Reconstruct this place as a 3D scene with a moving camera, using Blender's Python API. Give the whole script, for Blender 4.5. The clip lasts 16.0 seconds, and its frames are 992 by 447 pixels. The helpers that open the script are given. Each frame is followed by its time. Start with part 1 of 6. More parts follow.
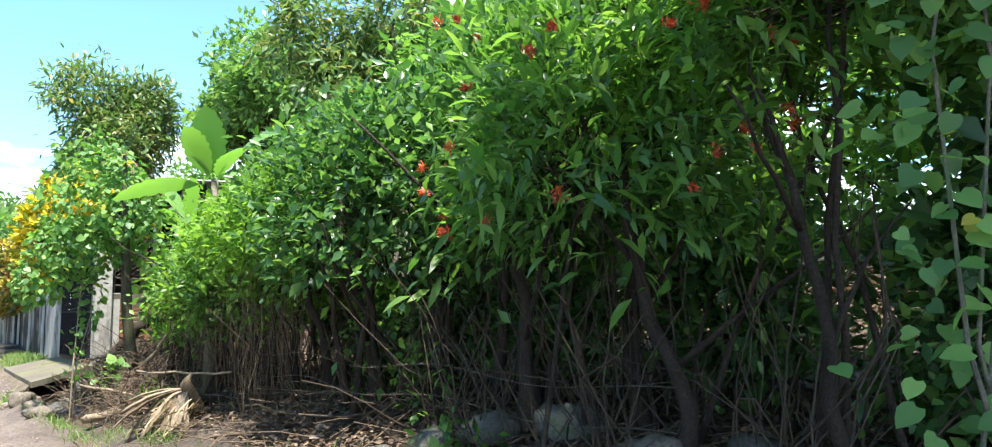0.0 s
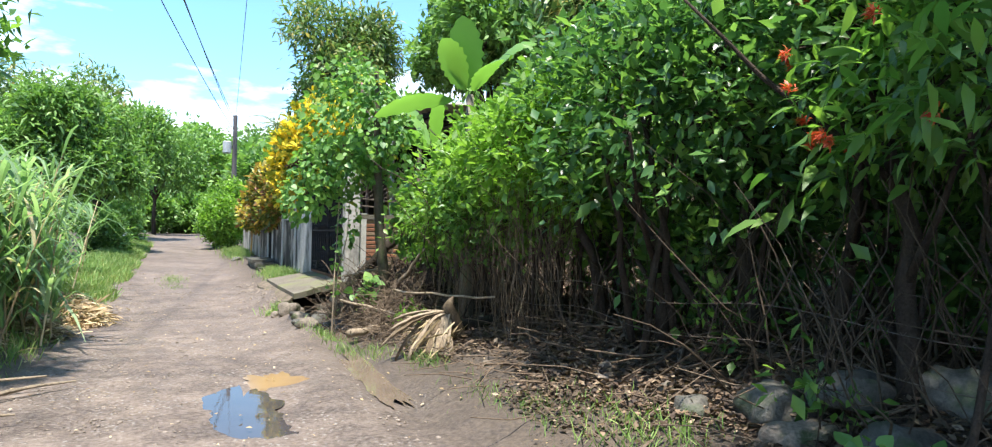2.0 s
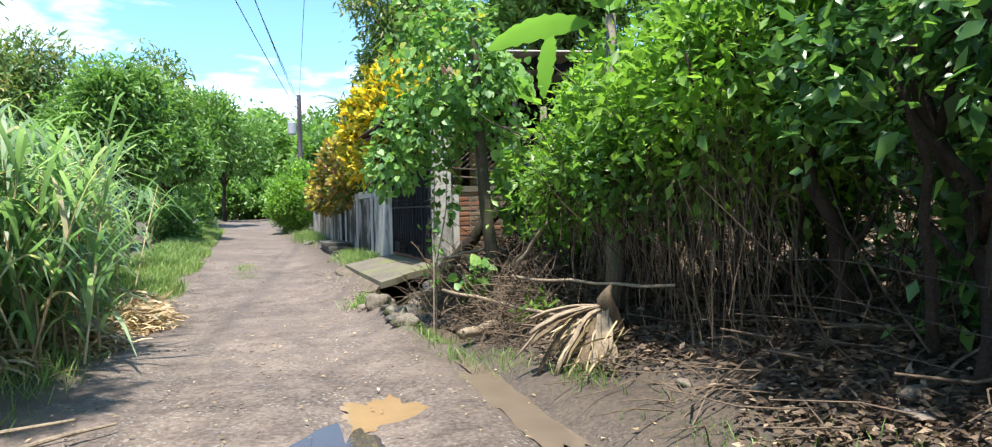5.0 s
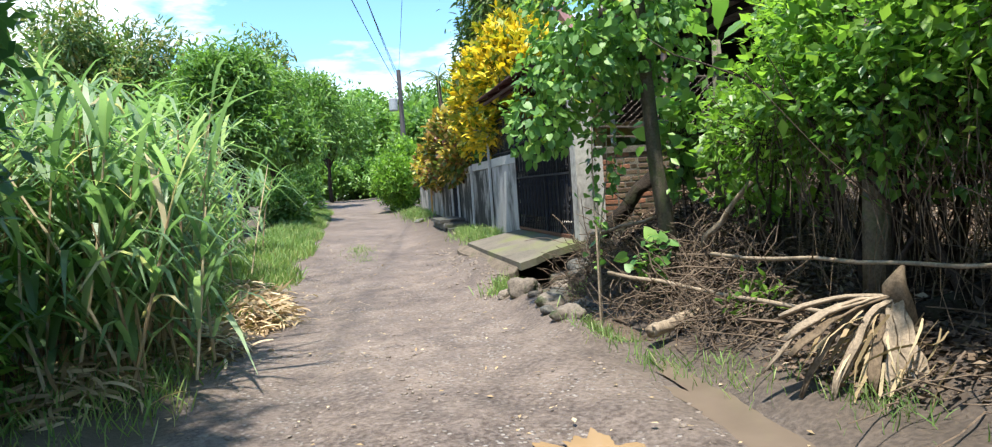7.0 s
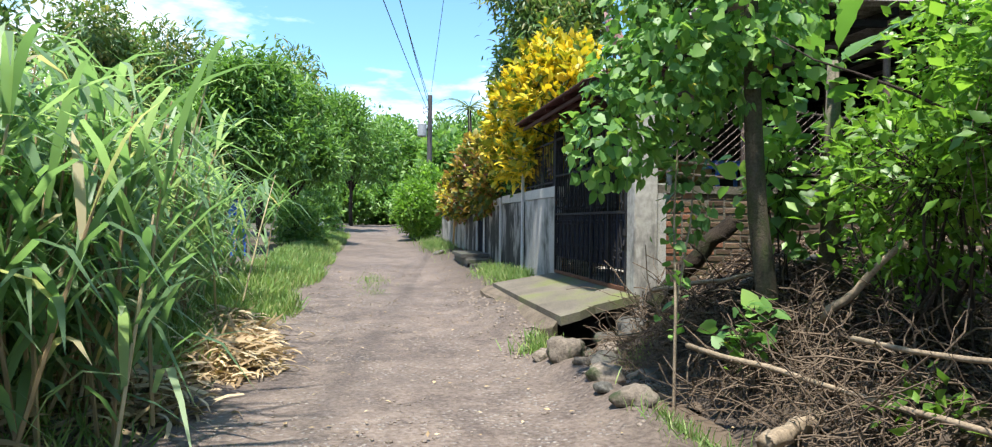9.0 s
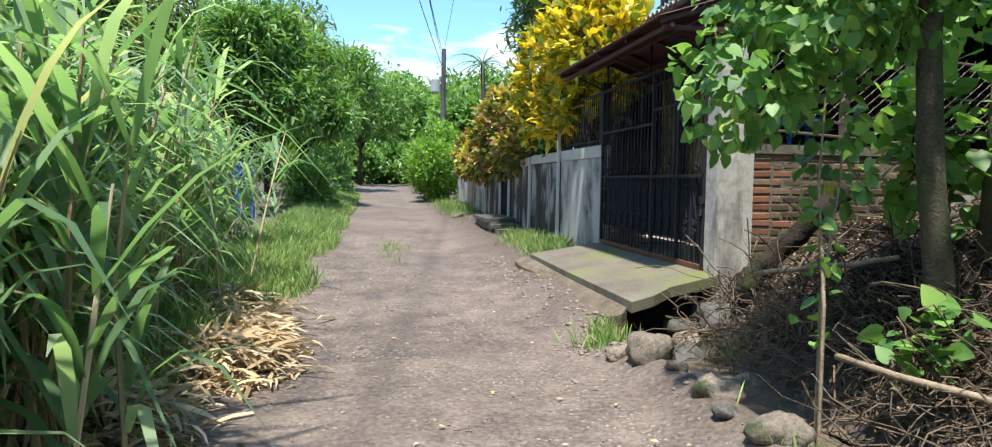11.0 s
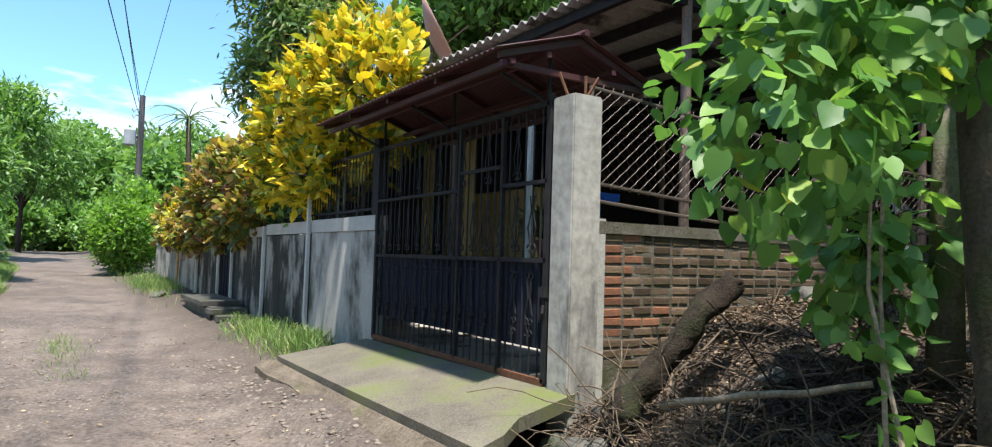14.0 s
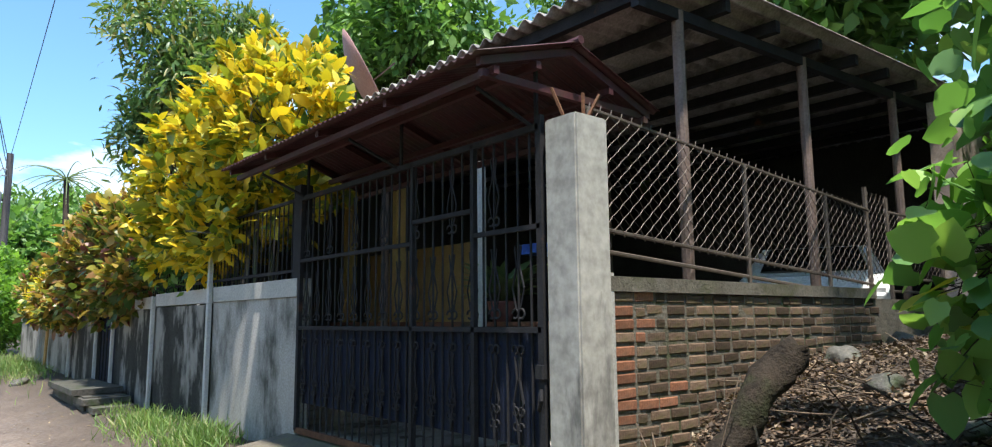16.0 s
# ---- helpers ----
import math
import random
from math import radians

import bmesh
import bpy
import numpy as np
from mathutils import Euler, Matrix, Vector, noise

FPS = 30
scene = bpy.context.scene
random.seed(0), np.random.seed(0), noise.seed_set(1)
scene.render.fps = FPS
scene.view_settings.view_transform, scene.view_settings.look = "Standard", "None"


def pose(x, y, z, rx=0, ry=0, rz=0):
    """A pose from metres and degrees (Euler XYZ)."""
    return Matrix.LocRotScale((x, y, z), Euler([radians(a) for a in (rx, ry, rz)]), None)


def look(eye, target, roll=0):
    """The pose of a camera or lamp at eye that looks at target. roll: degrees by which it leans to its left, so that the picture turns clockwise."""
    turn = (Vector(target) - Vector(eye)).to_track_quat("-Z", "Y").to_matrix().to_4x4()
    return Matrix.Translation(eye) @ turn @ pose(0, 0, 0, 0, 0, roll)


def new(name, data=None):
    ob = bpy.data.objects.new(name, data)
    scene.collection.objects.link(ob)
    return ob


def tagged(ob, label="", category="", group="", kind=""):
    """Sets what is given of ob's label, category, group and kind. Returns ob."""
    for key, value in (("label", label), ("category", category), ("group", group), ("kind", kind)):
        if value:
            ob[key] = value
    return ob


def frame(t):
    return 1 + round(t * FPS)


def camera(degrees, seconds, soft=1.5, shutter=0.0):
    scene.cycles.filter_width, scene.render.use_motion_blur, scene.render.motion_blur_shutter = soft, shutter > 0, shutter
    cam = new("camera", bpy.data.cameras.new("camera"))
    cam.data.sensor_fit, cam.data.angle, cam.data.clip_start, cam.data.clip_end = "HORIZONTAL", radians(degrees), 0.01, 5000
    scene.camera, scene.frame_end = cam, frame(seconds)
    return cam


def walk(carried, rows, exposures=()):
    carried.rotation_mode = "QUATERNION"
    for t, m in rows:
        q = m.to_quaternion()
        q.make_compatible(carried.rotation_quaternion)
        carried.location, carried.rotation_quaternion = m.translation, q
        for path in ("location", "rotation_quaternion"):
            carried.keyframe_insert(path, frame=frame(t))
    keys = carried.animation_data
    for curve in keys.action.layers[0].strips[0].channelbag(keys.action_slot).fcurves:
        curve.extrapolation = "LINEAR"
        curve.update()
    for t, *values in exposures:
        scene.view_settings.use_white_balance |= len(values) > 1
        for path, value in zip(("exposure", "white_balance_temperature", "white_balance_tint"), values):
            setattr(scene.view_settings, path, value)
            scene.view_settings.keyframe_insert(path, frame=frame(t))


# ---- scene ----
cam = camera(70.0, 16.0, soft=1.15)
PATH = [
    (0, (-0.232, 0.61, 1.601), (1.04, 2.138, 1.821), -1.1),
    (0.5, (-0.378, 0.933, 1.604), (0.877, 2.484, 1.733), 1.1),
    (1, (-0.341, 1.247, 1.58), (0.698, 2.954, 1.659), -0.3),
    (1.5, (-0.39, 1.576, 1.526), (0.434, 3.398, 1.588), 1.5),
    (2, (-0.482, 1.881, 1.535), (0.34, 3.704, 1.568), 1.2),
    (2.5, (-0.418, 2.216, 1.511), (0.263, 4.096, 1.531), 1.1),
    (3, (-0.433, 2.61, 1.51), (0.181, 4.512, 1.56), -0.8),
    (3.5, (-0.412, 2.991, 1.503), (0.352, 4.839, 1.453), 0.2),
    (4, (-0.369, 3.407, 1.493), (0.288, 5.296, 1.534), -0.3),
    (4.5, (-0.446, 3.804, 1.485), (0.286, 5.665, 1.487), -1.1),
    (5, (-0.435, 4.178, 1.475), (0.227, 6.065, 1.437), -1.2),
    (5.2, (-0.449, 4.341, 1.462), (0.087, 6.268, 1.43), -0.9),
    (7.3, (-0.653, 6.177, 1.434), (-0.265, 8.134, 1.294), -3.7),
    (7.5, (-0.637, 6.332, 1.4), (-0.307, 8.297, 1.231), -2.1),
    (8, (-0.593, 6.784, 1.409), (-0.365, 8.77, 1.357), -3.4),
    (8.5, (-0.595, 7.198, 1.406), (-0.177, 9.15, 1.283), -0.0),
    (9, (-0.562, 7.566, 1.417), (-0.214, 9.535, 1.414), 0.7),
    (9.5, (-0.677, 7.945, 1.394), (-0.369, 9.92, 1.325), 0.1),
    (9.7, (-0.711, 8.073, 1.4), (-0.397, 10.045, 1.292), 2.0),
    (11.8, (-0.938, 9.575, 1.495), (-0.53, 11.529, 1.363), -1.6),
    (12, (-0.985, 9.736, 1.497), (-0.482, 11.666, 1.355), -1.7),
    (12.5, (-0.926, 10.149, 1.498), (-0.217, 12.013, 1.354), -0.3),
    (13, (-0.891, 10.579, 1.523), (-0.007, 12.371, 1.44), -0.7),
    (13.5, (-0.897, 10.934, 1.569), (0.247, 12.574, 1.525), 1.8),
    (14, (-0.81, 11.282, 1.567), (0.263, 12.967, 1.666), 1.8),
    (14.5, (-0.777, 11.657, 1.576), (0.419, 13.257, 1.668), 0.3),
    (15, (-0.649, 11.966, 1.598), (0.609, 13.52, 1.666), -1.5),
    (15.5, (-0.542, 12.302, 1.602), (0.595, 13.929, 1.843), -1.8),
    (16, (-0.464, 12.633, 1.63), (0.814, 14.148, 1.897), -0.5),
]
walk(cam, [(t, look(eye, target, roll)) for t, eye, target, roll in PATH],
     [(0, 1.6), (0.5, 1.45), (1.5, 1.35), (3.5, 1.25), (5.2, 1.2), (9, 1.05), (12.5, 1.0), (16, 1.0)])

# ---------------------------------------------------------------- light
SUN_EL, SUN_AZ = 72.0, 206.0          # degrees above the horizon; clockwise from +y
world = bpy.data.worlds.new("sky")
scene.world = world
world.use_nodes = True
wn = world.node_tree
wn.nodes.clear()
w_out = wn.nodes.new("ShaderNodeOutputWorld")
w_bg = wn.nodes.new("ShaderNodeBackground")
w_sky = wn.nodes.new("ShaderNodeTexSky")
w_sky.sky_type = "NISHITA"
w_sky.sun_disc = False
w_sky.sun_elevation, w_sky.sun_rotation = radians(SUN_EL), radians(SUN_AZ)
w_sky.air_density, w_sky.dust_density, w_sky.ozone_density = 1.0, 0.6, 1.4
w_tc = wn.nodes.new("ShaderNodeTexCoord")
w_sep = wn.nodes.new("ShaderNodeSeparateXYZ")
w_map = wn.nodes.new("ShaderNodeMapping")
w_map.inputs["Scale"].default_value = (2.2, 2.2, 7.0)
w_map.inputs["Location"].default_value = (0.35, 0.2, 0.1)
w_noise = wn.nodes.new("ShaderNodeTexNoise")
w_noise.inputs["Scale"].default_value = 1.5
w_noise.inputs["Detail"].default_value = 7.0
w_noise.inputs["Roughness"].default_value = 0.55
w_low = wn.nodes.new("ShaderNodeMapRange")      # more cloud towards the horizon
w_low.inputs["From Min"].default_value, w_low.inputs["From Max"].default_value = 0.05, 0.30
w_low.inputs["To Min"].default_value, w_low.inputs["To Max"].default_value = 0.14, -0.06
w_add = wn.nodes.new("ShaderNodeMath")
w_ramp = wn.nodes.new("ShaderNodeValToRGB")
w_ramp.color_ramp.elements[0].position, w_ramp.color_ramp.elements[1].position = 0.50, 0.66
w_mix = wn.nodes.new("ShaderNodeMix")
w_mix.data_type = "RGBA"
w_mix.inputs["B"].default_value = (8.0, 8.2, 8.6, 1)
w_tint = wn.nodes.new("ShaderNodeMix")
w_tint.data_type, w_tint.blend_type = "RGBA", "MULTIPLY"
w_tint.inputs["Factor"].default_value = 1.0
w_tint.inputs["B"].default_value = (0.74, 1.02, 1.16, 1)
wn.links.new(w_tc.outputs["Generated"], w_map.inputs["Vector"])
wn.links.new(w_tc.outputs["Generated"], w_sep.inputs[0])
wn.links.new(w_map.outputs[0], w_noise.inputs["Vector"])
wn.links.new(w_sep.outputs["Z"], w_low.inputs["Value"])
wn.links.new(w_noise.outputs["Fac"], w_add.inputs[0])
wn.links.new(w_low.outputs["Result"], w_add.inputs[1])
wn.links.new(w_add.outputs[0], w_ramp.inputs["Fac"])
wn.links.new(w_sky.outputs[0], w_tint.inputs["A"])
wn.links.new(w_ramp.outputs["Color"], w_mix.inputs["Factor"])
wn.links.new(w_tint.outputs["Result"], w_mix.inputs["A"])
wn.links.new(w_mix.outputs["Result"], w_bg.inputs["Color"])
wn.links.new(w_bg.outputs[0], w_out.inputs["Surface"])
w_bg.inputs["Strength"].default_value = 0.135

sun = new("sun", bpy.data.lights.new("sun", "SUN"))
sun.data.energy, sun.data.angle, sun.data.color = 5.0, radians(2.0), (1.0, 0.95, 0.87)
_sd = Vector((math.sin(radians(SUN_AZ)) * math.cos(radians(SUN_EL)), math.cos(radians(SUN_AZ)) * math.cos(radians(SUN_EL)), math.sin(radians(SUN_EL))))
sun.matrix_world = look(tuple(_sd * 60), (0, 0, 0))

# ---------------------------------------------------------------- materials
def nodes_of(name):
    m = bpy.data.materials.new(name)
    m.use_nodes = True
    nt = m.node_tree
    return m, nt, nt.nodes["Principled BSDF"], nt.nodes["Material Output"]


def ramp_of(nt, fac, stops):
    r = nt.nodes.new("ShaderNodeValToRGB")
    e = r.color_ramp.elements
    while len(e) < len(stops):
        e.new(0.5)
    for el, (p, c) in zip(e, stops):
        el.position, el.color = p, (*c, 1)
    nt.links.new(fac, r.inputs["Fac"])
    return r.outputs["Color"]


def noise_of(nt, scale, detail=5.0, rough=0.55, stretch=None):
    tc = nt.nodes.new("ShaderNodeTexCoord")
    n = nt.nodes.new("ShaderNodeTexNoise")
    n.inputs["Scale"].default_value, n.inputs["Detail"].default_value, n.inputs["Roughness"].default_value = scale, detail, rough
    vec = tc.outputs["Object"]
    if stretch:
        mp = nt.nodes.new("ShaderNodeMapping")
        mp.inputs["Scale"].default_value = stretch
        nt.links.new(vec, mp.inputs["Vector"])
        vec = mp.outputs[0]
    nt.links.new(vec, n.inputs["Vector"])
    return n.outputs["Fac"]


def blend(nt, fac, a, b, kind="MIX"):
    m = nt.nodes.new("ShaderNodeMix")
    m.data_type, m.blend_type = "RGBA", kind
    for sock, val in (("Factor", fac), ("A", a), ("B", b)):
        if isinstance(val, (int, float)):
            m.inputs[sock].default_value = val
        elif isinstance(val, tuple):
            m.inputs[sock].default_value = (*val, 1)
        else:
            nt.links.new(val, m.inputs[sock])
    return m.outputs["Result"]


def bump_of(nt, bsdf, height, strength, dist):
    b = nt.nodes.new("ShaderNodeBump")
    b.inputs["Strength"].default_value, b.inputs["Distance"].default_value = strength, dist
    nt.links.new(height, b.inputs["Height"])
    nt.links.new(b.outputs[0], bsdf.inputs["Normal"])


def surface(name, dark, light, scale, rough=0.8, fine=40.0, bump=0.3, dist=0.01, metal=0.0, stain=None, stain_scale=1.2, stain_cut=(0.5, 0.65), stretch=None, per_object=0.0):
    """Two-scale mottled surface with relief; stain: a second colour in patches."""
    m, nt, p, _ = nodes_of(name)
    big, small = noise_of(nt, scale, 6, 0.6, stretch), noise_of(nt, fine, 4, 0.6)
    col = ramp_of(nt, big, [(0.3, dark), (0.7, light)])
    col = blend(nt, 0.35, col, ramp_of(nt, small, [(0.35, tuple(c * 0.55 for c in dark)), (0.65, tuple(min(1, c * 1.2) for c in light))]))
    if stain:
        f = ramp_of(nt, noise_of(nt, stain_scale, 7, 0.65, stretch), [(stain_cut[0], (0, 0, 0)), (stain_cut[1], (1, 1, 1))])
        col = blend(nt, f, col, stain)
    if per_object:
        oi = nt.nodes.new("ShaderNodeObjectInfo")
        v = ramp_of(nt, oi.outputs["Random"], [(0, (1 - per_object,) * 3), (1, (1 + per_object * 0.6,) * 3)])
        col = blend(nt, 1.0, col, v, "MULTIPLY")
    nt.links.new(col, p.inputs["Base Color"])
    if rough > 0.8:
        p.inputs["Specular IOR Level"].default_value = 0.2
    p.inputs["Roughness"].default_value, p.inputs["Metallic"].default_value = rough, metal
    bump_of(nt, p, small, bump, dist)
    return m


def leafy(name, stops, rough=0.42, thin=0.35, sheen=1.0):
    """Leaf surface: each leaf its own tone, light passing through."""
    m, nt, p, out = nodes_of(name)
    g = nt.nodes.new("ShaderNodeNewGeometry")
    col = ramp_of(nt, g.outputs["Random Per Island"], stops)
    n = noise_of(nt, 0.9, 3)
    col = blend(nt, 1.0, col, ramp_of(nt, n, [(0.3, (0.7, 0.75, 0.7)), (0.7, (1.2, 1.15, 1.1))]), "MULTIPLY")
    nt.links.new(col, p.inputs["Base Color"])
    p.inputs["Roughness"].default_value = rough
    tr = nt.nodes.new("ShaderNodeBsdfTranslucent")
    nt.links.new(blend(nt, 1.0, col, (1.5, 1.6, 0.9), "MULTIPLY"), tr.inputs["Color"])
    mx = nt.nodes.new("ShaderNodeMixShader")
    mx.inputs[0].default_value = thin
    nt.links.new(p.outputs[0], mx.inputs[1])
    nt.links.new(tr.outputs[0], mx.inputs[2])
    nt.links.new(mx.outputs[0], out.inputs["Surface"])
    return m


M = {}
M["hedge"] = leafy("hedge leaf", [(0, (0.045, 0.115, 0.028)), (0.5, (0.10, 0.22, 0.045)), (1, (0.22, 0.37, 0.08))], 0.36, 0.5)
M["dark"] = leafy("dark glossy leaf", [(0, (0.035, 0.095, 0.034)), (0.6, (0.08, 0.185, 0.055)), (1, (0.20, 0.35, 0.09))], 0.31, 0.42)
M["bright"] = leafy("bright leaf", [(0, (0.09, 0.18, 0.035)), (0.5, (0.14, 0.28, 0.04)), (1, (0.24, 0.40, 0.07))], 0.42, 0.45)
M["heart"] = leafy("heart leaf", [(0, (0.07, 0.17, 0.045)), (0.6, (0.15, 0.30, 0.075)), (0.97, (0.27, 0.43, 0.11)), (1, (0.50, 0.37, 0.03))], 0.5, 0.38)
M["banana"] = leafy("banana leaf", [(0, (0.11, 0.25, 0.05)), (1, (0.2, 0.36, 0.08))], 0.38, 0.45)
M["cane"] = leafy("cane blade", [(0, (0.10, 0.19, 0.085)), (0.6, (0.19, 0.31, 0.16)), (0.92, (0.34, 0.45, 0.28)), (1, (0.50, 0.42, 0.27))], 0.45, 0.5)
M["grass"] = leafy("grass blade", [(0, (0.11, 0.20, 0.05)), (0.7, (0.21, 0.33, 0.09)), (1, (0.38, 0.37, 0.18))], 0.6, 0.3)
M["straw"] = leafy("dry straw", [(0, (0.22, 0.15, 0.08)), (0.6, (0.42, 0.31, 0.18)), (1, (0.60, 0.48, 0.32))], 0.7, 0.12)
M["litter"] = leafy("dead leaf", [(0, (0.022, 0.014, 0.010)), (0.5, (0.075, 0.047, 0.03)), (0.9, (0.17, 0.115, 0.075)), (1, (0.32, 0.25, 0.18))], 0.75, 0.08)
M["yellow"] = leafy("yellow croton leaf", [(0, (0.07, 0.13, 0.025)), (0.25, (0.22, 0.27, 0.03)), (0.5, (0.58, 0.46, 0.03)), (0.8, (0.74, 0.50, 0.03)), (1, (0.82, 0.66, 0.08))], 0.4, 0.3)
M["red"] = leafy("bronze croton leaf", [(0, (0.05, 0.10, 0.025)), (0.35, (0.18, 0.21, 0.04)), (0.6, (0.40, 0.28, 0.07)), (0.8, (0.20, 0.05, 0.05)), (1, (0.66, 0.52, 0.07))], 0.4, 0.3)
M["mango"] = leafy("mango leaf", [(0, (0.07, 0.14, 0.045)), (0.7, (0.14, 0.23, 0.07)), (1, (0.33, 0.28, 0.11))], 0.45, 0.3)
M["far"] = leafy("far tree leaf", [(0, (0.07, 0.15, 0.04)), (0.6, (0.13, 0.26, 0.06)), (1, (0.22, 0.36, 0.09))], 0.5, 0.35)
M["palm"] = leafy("palm leaflet", [(0, (0.12, 0.19, 0.08)), (1, (0.24, 0.30, 0.13))], 0.45, 0.3)
M["flower"] = leafy("orange flower", [(0, (0.55, 0.07, 0.035)), (1, (0.75, 0.17, 0.08))], 0.5, 0.3)
M["bark"] = surface("bark", (0.018, 0.013, 0.010), (0.065, 0.048, 0.036), 9, 0.9, 60, 0.7, 0.02, stretch=(1, 1, 0.25))
M["palebark"] = surface("pale bark", (0.085, 0.075, 0.055), (0.21, 0.185, 0.14), 8, 0.9, 50, 0.5, 0.01, stain=(0.08, 0.12, 0.05), stain_scale=4)
M["mossbark"] = surface("mossy grey-brown bark", (0.035, 0.03, 0.022), (0.12, 0.10, 0.072), 9, 0.92, 50, 0.7, 0.015, stain=(0.05, 0.065, 0.025), stain_scale=5, stretch=(1, 1, 0.5))
# twig colour darkened: the shade under the hedge is put into the base colour
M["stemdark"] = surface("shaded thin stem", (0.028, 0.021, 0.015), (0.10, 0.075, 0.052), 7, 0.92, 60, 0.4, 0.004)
M["twig"] = surface("dry twig", (0.06, 0.042, 0.03), (0.19, 0.142, 0.10), 12, 0.9, 60, 0.4, 0.004)
M["deadwood"] = surface("dead wood", (0.010, 0.008, 0.006), (0.042, 0.031, 0.022), 10, 0.92, 50, 0.8, 0.02, stain=(0.030, 0.034, 0.015), stain_scale=3)
M["palewood"] = surface("weathered pale wood", (0.15, 0.115, 0.08), (0.36, 0.285, 0.20), 10, 0.85, 60, 0.4, 0.006)
M["rock"] = surface("rock", (0.10, 0.082, 0.066), (0.27, 0.225, 0.18), 5, 0.85, 45, 0.5, 0.02, stain=(0.05, 0.065, 0.03), stain_scale=4, stain_cut=(0.52, 0.62), per_object=0.35)
M["gravel"] = surface("pale road gravel", (0.12, 0.096, 0.076), (0.29, 0.24, 0.20), 18, 0.9, 60, 0.4, 0.004)
M["rockdark"] = surface("wet dark rock", (0.035, 0.035, 0.03), (0.14, 0.13, 0.11), 6, 0.7, 45, 0.5, 0.02, stain=(0.04, 0.06, 0.02), stain_scale=4, per_object=0.3)
M["concrete"] = surface("grey concrete", (0.27, 0.255, 0.23), (0.48, 0.455, 0.415), 2.2, 0.9, 55, 0.25, 0.006, stain=(0.085, 0.085, 0.072), stain_scale=1.9, stain_cut=(0.48, 0.64), stretch=(1, 1, 0.5))
M["concrete_black"] = surface("mould-blackened concrete", (0.014, 0.015, 0.013), (0.06, 0.06, 0.052), 2.6, 0.95, 45, 0.35, 0.008, stain=(0.27, 0.255, 0.225), stain_scale=1.7, stain_cut=(0.50, 0.60), stretch=(1, 1, 0.45))
M["cement"] = surface("plastered cement", (0.33, 0.32, 0.29), (0.50, 0.48, 0.44), 2.5, 0.9, 60, 0.3, 0.005, stain=(0.36, 0.24, 0.14), stain_scale=1.3, stain_cut=(0.6, 0.75))
M["pillar"] = surface("streaked pillar plaster", (0.28, 0.265, 0.235), (0.50, 0.47, 0.42), 2.2, 0.9, 11, 0.2, 0.004, stain=(0.075, 0.072, 0.068), stain_scale=2.3, stain_cut=(0.56, 0.70), stretch=(1, 1, 0.28))
M["dryvine"] = surface("dry hanging vine", (0.065, 0.046, 0.030), (0.20, 0.148, 0.095), 12, 0.9, 60, 0.4, 0.004)
M["pale"] = surface("pale pipe paint", (0.40, 0.40, 0.38), (0.58, 0.57, 0.54), 6, 0.7, 60, 0.2, 0.003)
M["slab"] = surface("worn concrete slab", (0.085, 0.074, 0.058), (0.21, 0.185, 0.148), 1.6, 0.9, 60, 0.5, 0.008, stain=(0.12, 0.145, 0.04), stain_scale=0.8, stain_cut=(0.47, 0.66))
M["apron"] = surface("sandy broken cement and dirt", (0.065, 0.05, 0.037), (0.20, 0.162, 0.122), 3.0, 0.95, 40, 0.9, 0.015, stain=(0.09, 0.10, 0.035), stain_scale=1.3, stain_cut=(0.52, 0.66))
M["mortar"] = surface("mortar", (0.085, 0.076, 0.058), (0.19, 0.17, 0.135), 6, 0.95, 60, 0.8, 0.012, stain=(0.06, 0.068, 0.025), stain_scale=1.7, stain_cut=(0.47, 0.62))
M["brick"] = surface("old brick", (0.17, 0.075, 0.045), (0.34, 0.15, 0.085), 7, 0.92, 55, 0.5, 0.006, stain=(0.11, 0.085, 0.06), stain_scale=2.4, stain_cut=(0.52, 0.66), per_object=0.3)
M["brickmoss"] = surface("mossy brick", (0.085, 0.060, 0.043), (0.20, 0.130, 0.088), 7, 0.95, 55, 0.7, 0.010, stain=(0.07, 0.078, 0.024), stain_scale=1.6, stain_cut=(0.50, 0.64), per_object=0.6)
M["iron"] = surface("black iron paint", (0.012, 0.012, 0.014), (0.032, 0.031, 0.033), 9, 0.82, 70, 0.25, 0.002, stain=(0.10, 0.045, 0.025), stain_scale=3, stain_cut=(0.62, 0.72))
M["sheet"] = surface("blue-black sheet steel", (0.007, 0.009, 0.017), (0.016, 0.023, 0.046), 3, 0.82, 60, 0.15, 0.003, stain=(0.10, 0.05, 0.03), stain_scale=2.4, stain_cut=(0.66, 0.76))
M["rust"] = surface("rusted iron", (0.07, 0.03, 0.018), (0.19, 0.09, 0.05), 8, 0.85, 60, 0.4, 0.003)
M["galv"] = surface("weathered galvanised wire", (0.06, 0.045, 0.036), (0.15, 0.12, 0.098), 9, 0.6, 60, 0.2, 0.002, metal=0.3)
M["maroon"] = surface("maroon corrugated sheet", (0.035, 0.008, 0.010), (0.080, 0.017, 0.020), 3, 0.6, 40, 0.15, 0.003, stain=(0.05, 0.03, 0.02), stain_scale=2)
M["fibro"] = surface("grey fibre-cement roofing", (0.24, 0.215, 0.195), (0.42, 0.39, 0.36), 2.4, 0.9, 40, 0.3, 0.004, stain=(0.08, 0.07, 0.06), stain_scale=1.5)
M["postbrown"] = surface("rust-brown painted post", (0.10, 0.065, 0.05), (0.20, 0.14, 0.115), 6, 0.7, 50, 0.3, 0.003)
M["ochre"] = surface("ochre wall paint", (0.50, 0.33, 0.12), (0.62, 0.43, 0.18), 2, 0.85, 40, 0.15, 0.004)
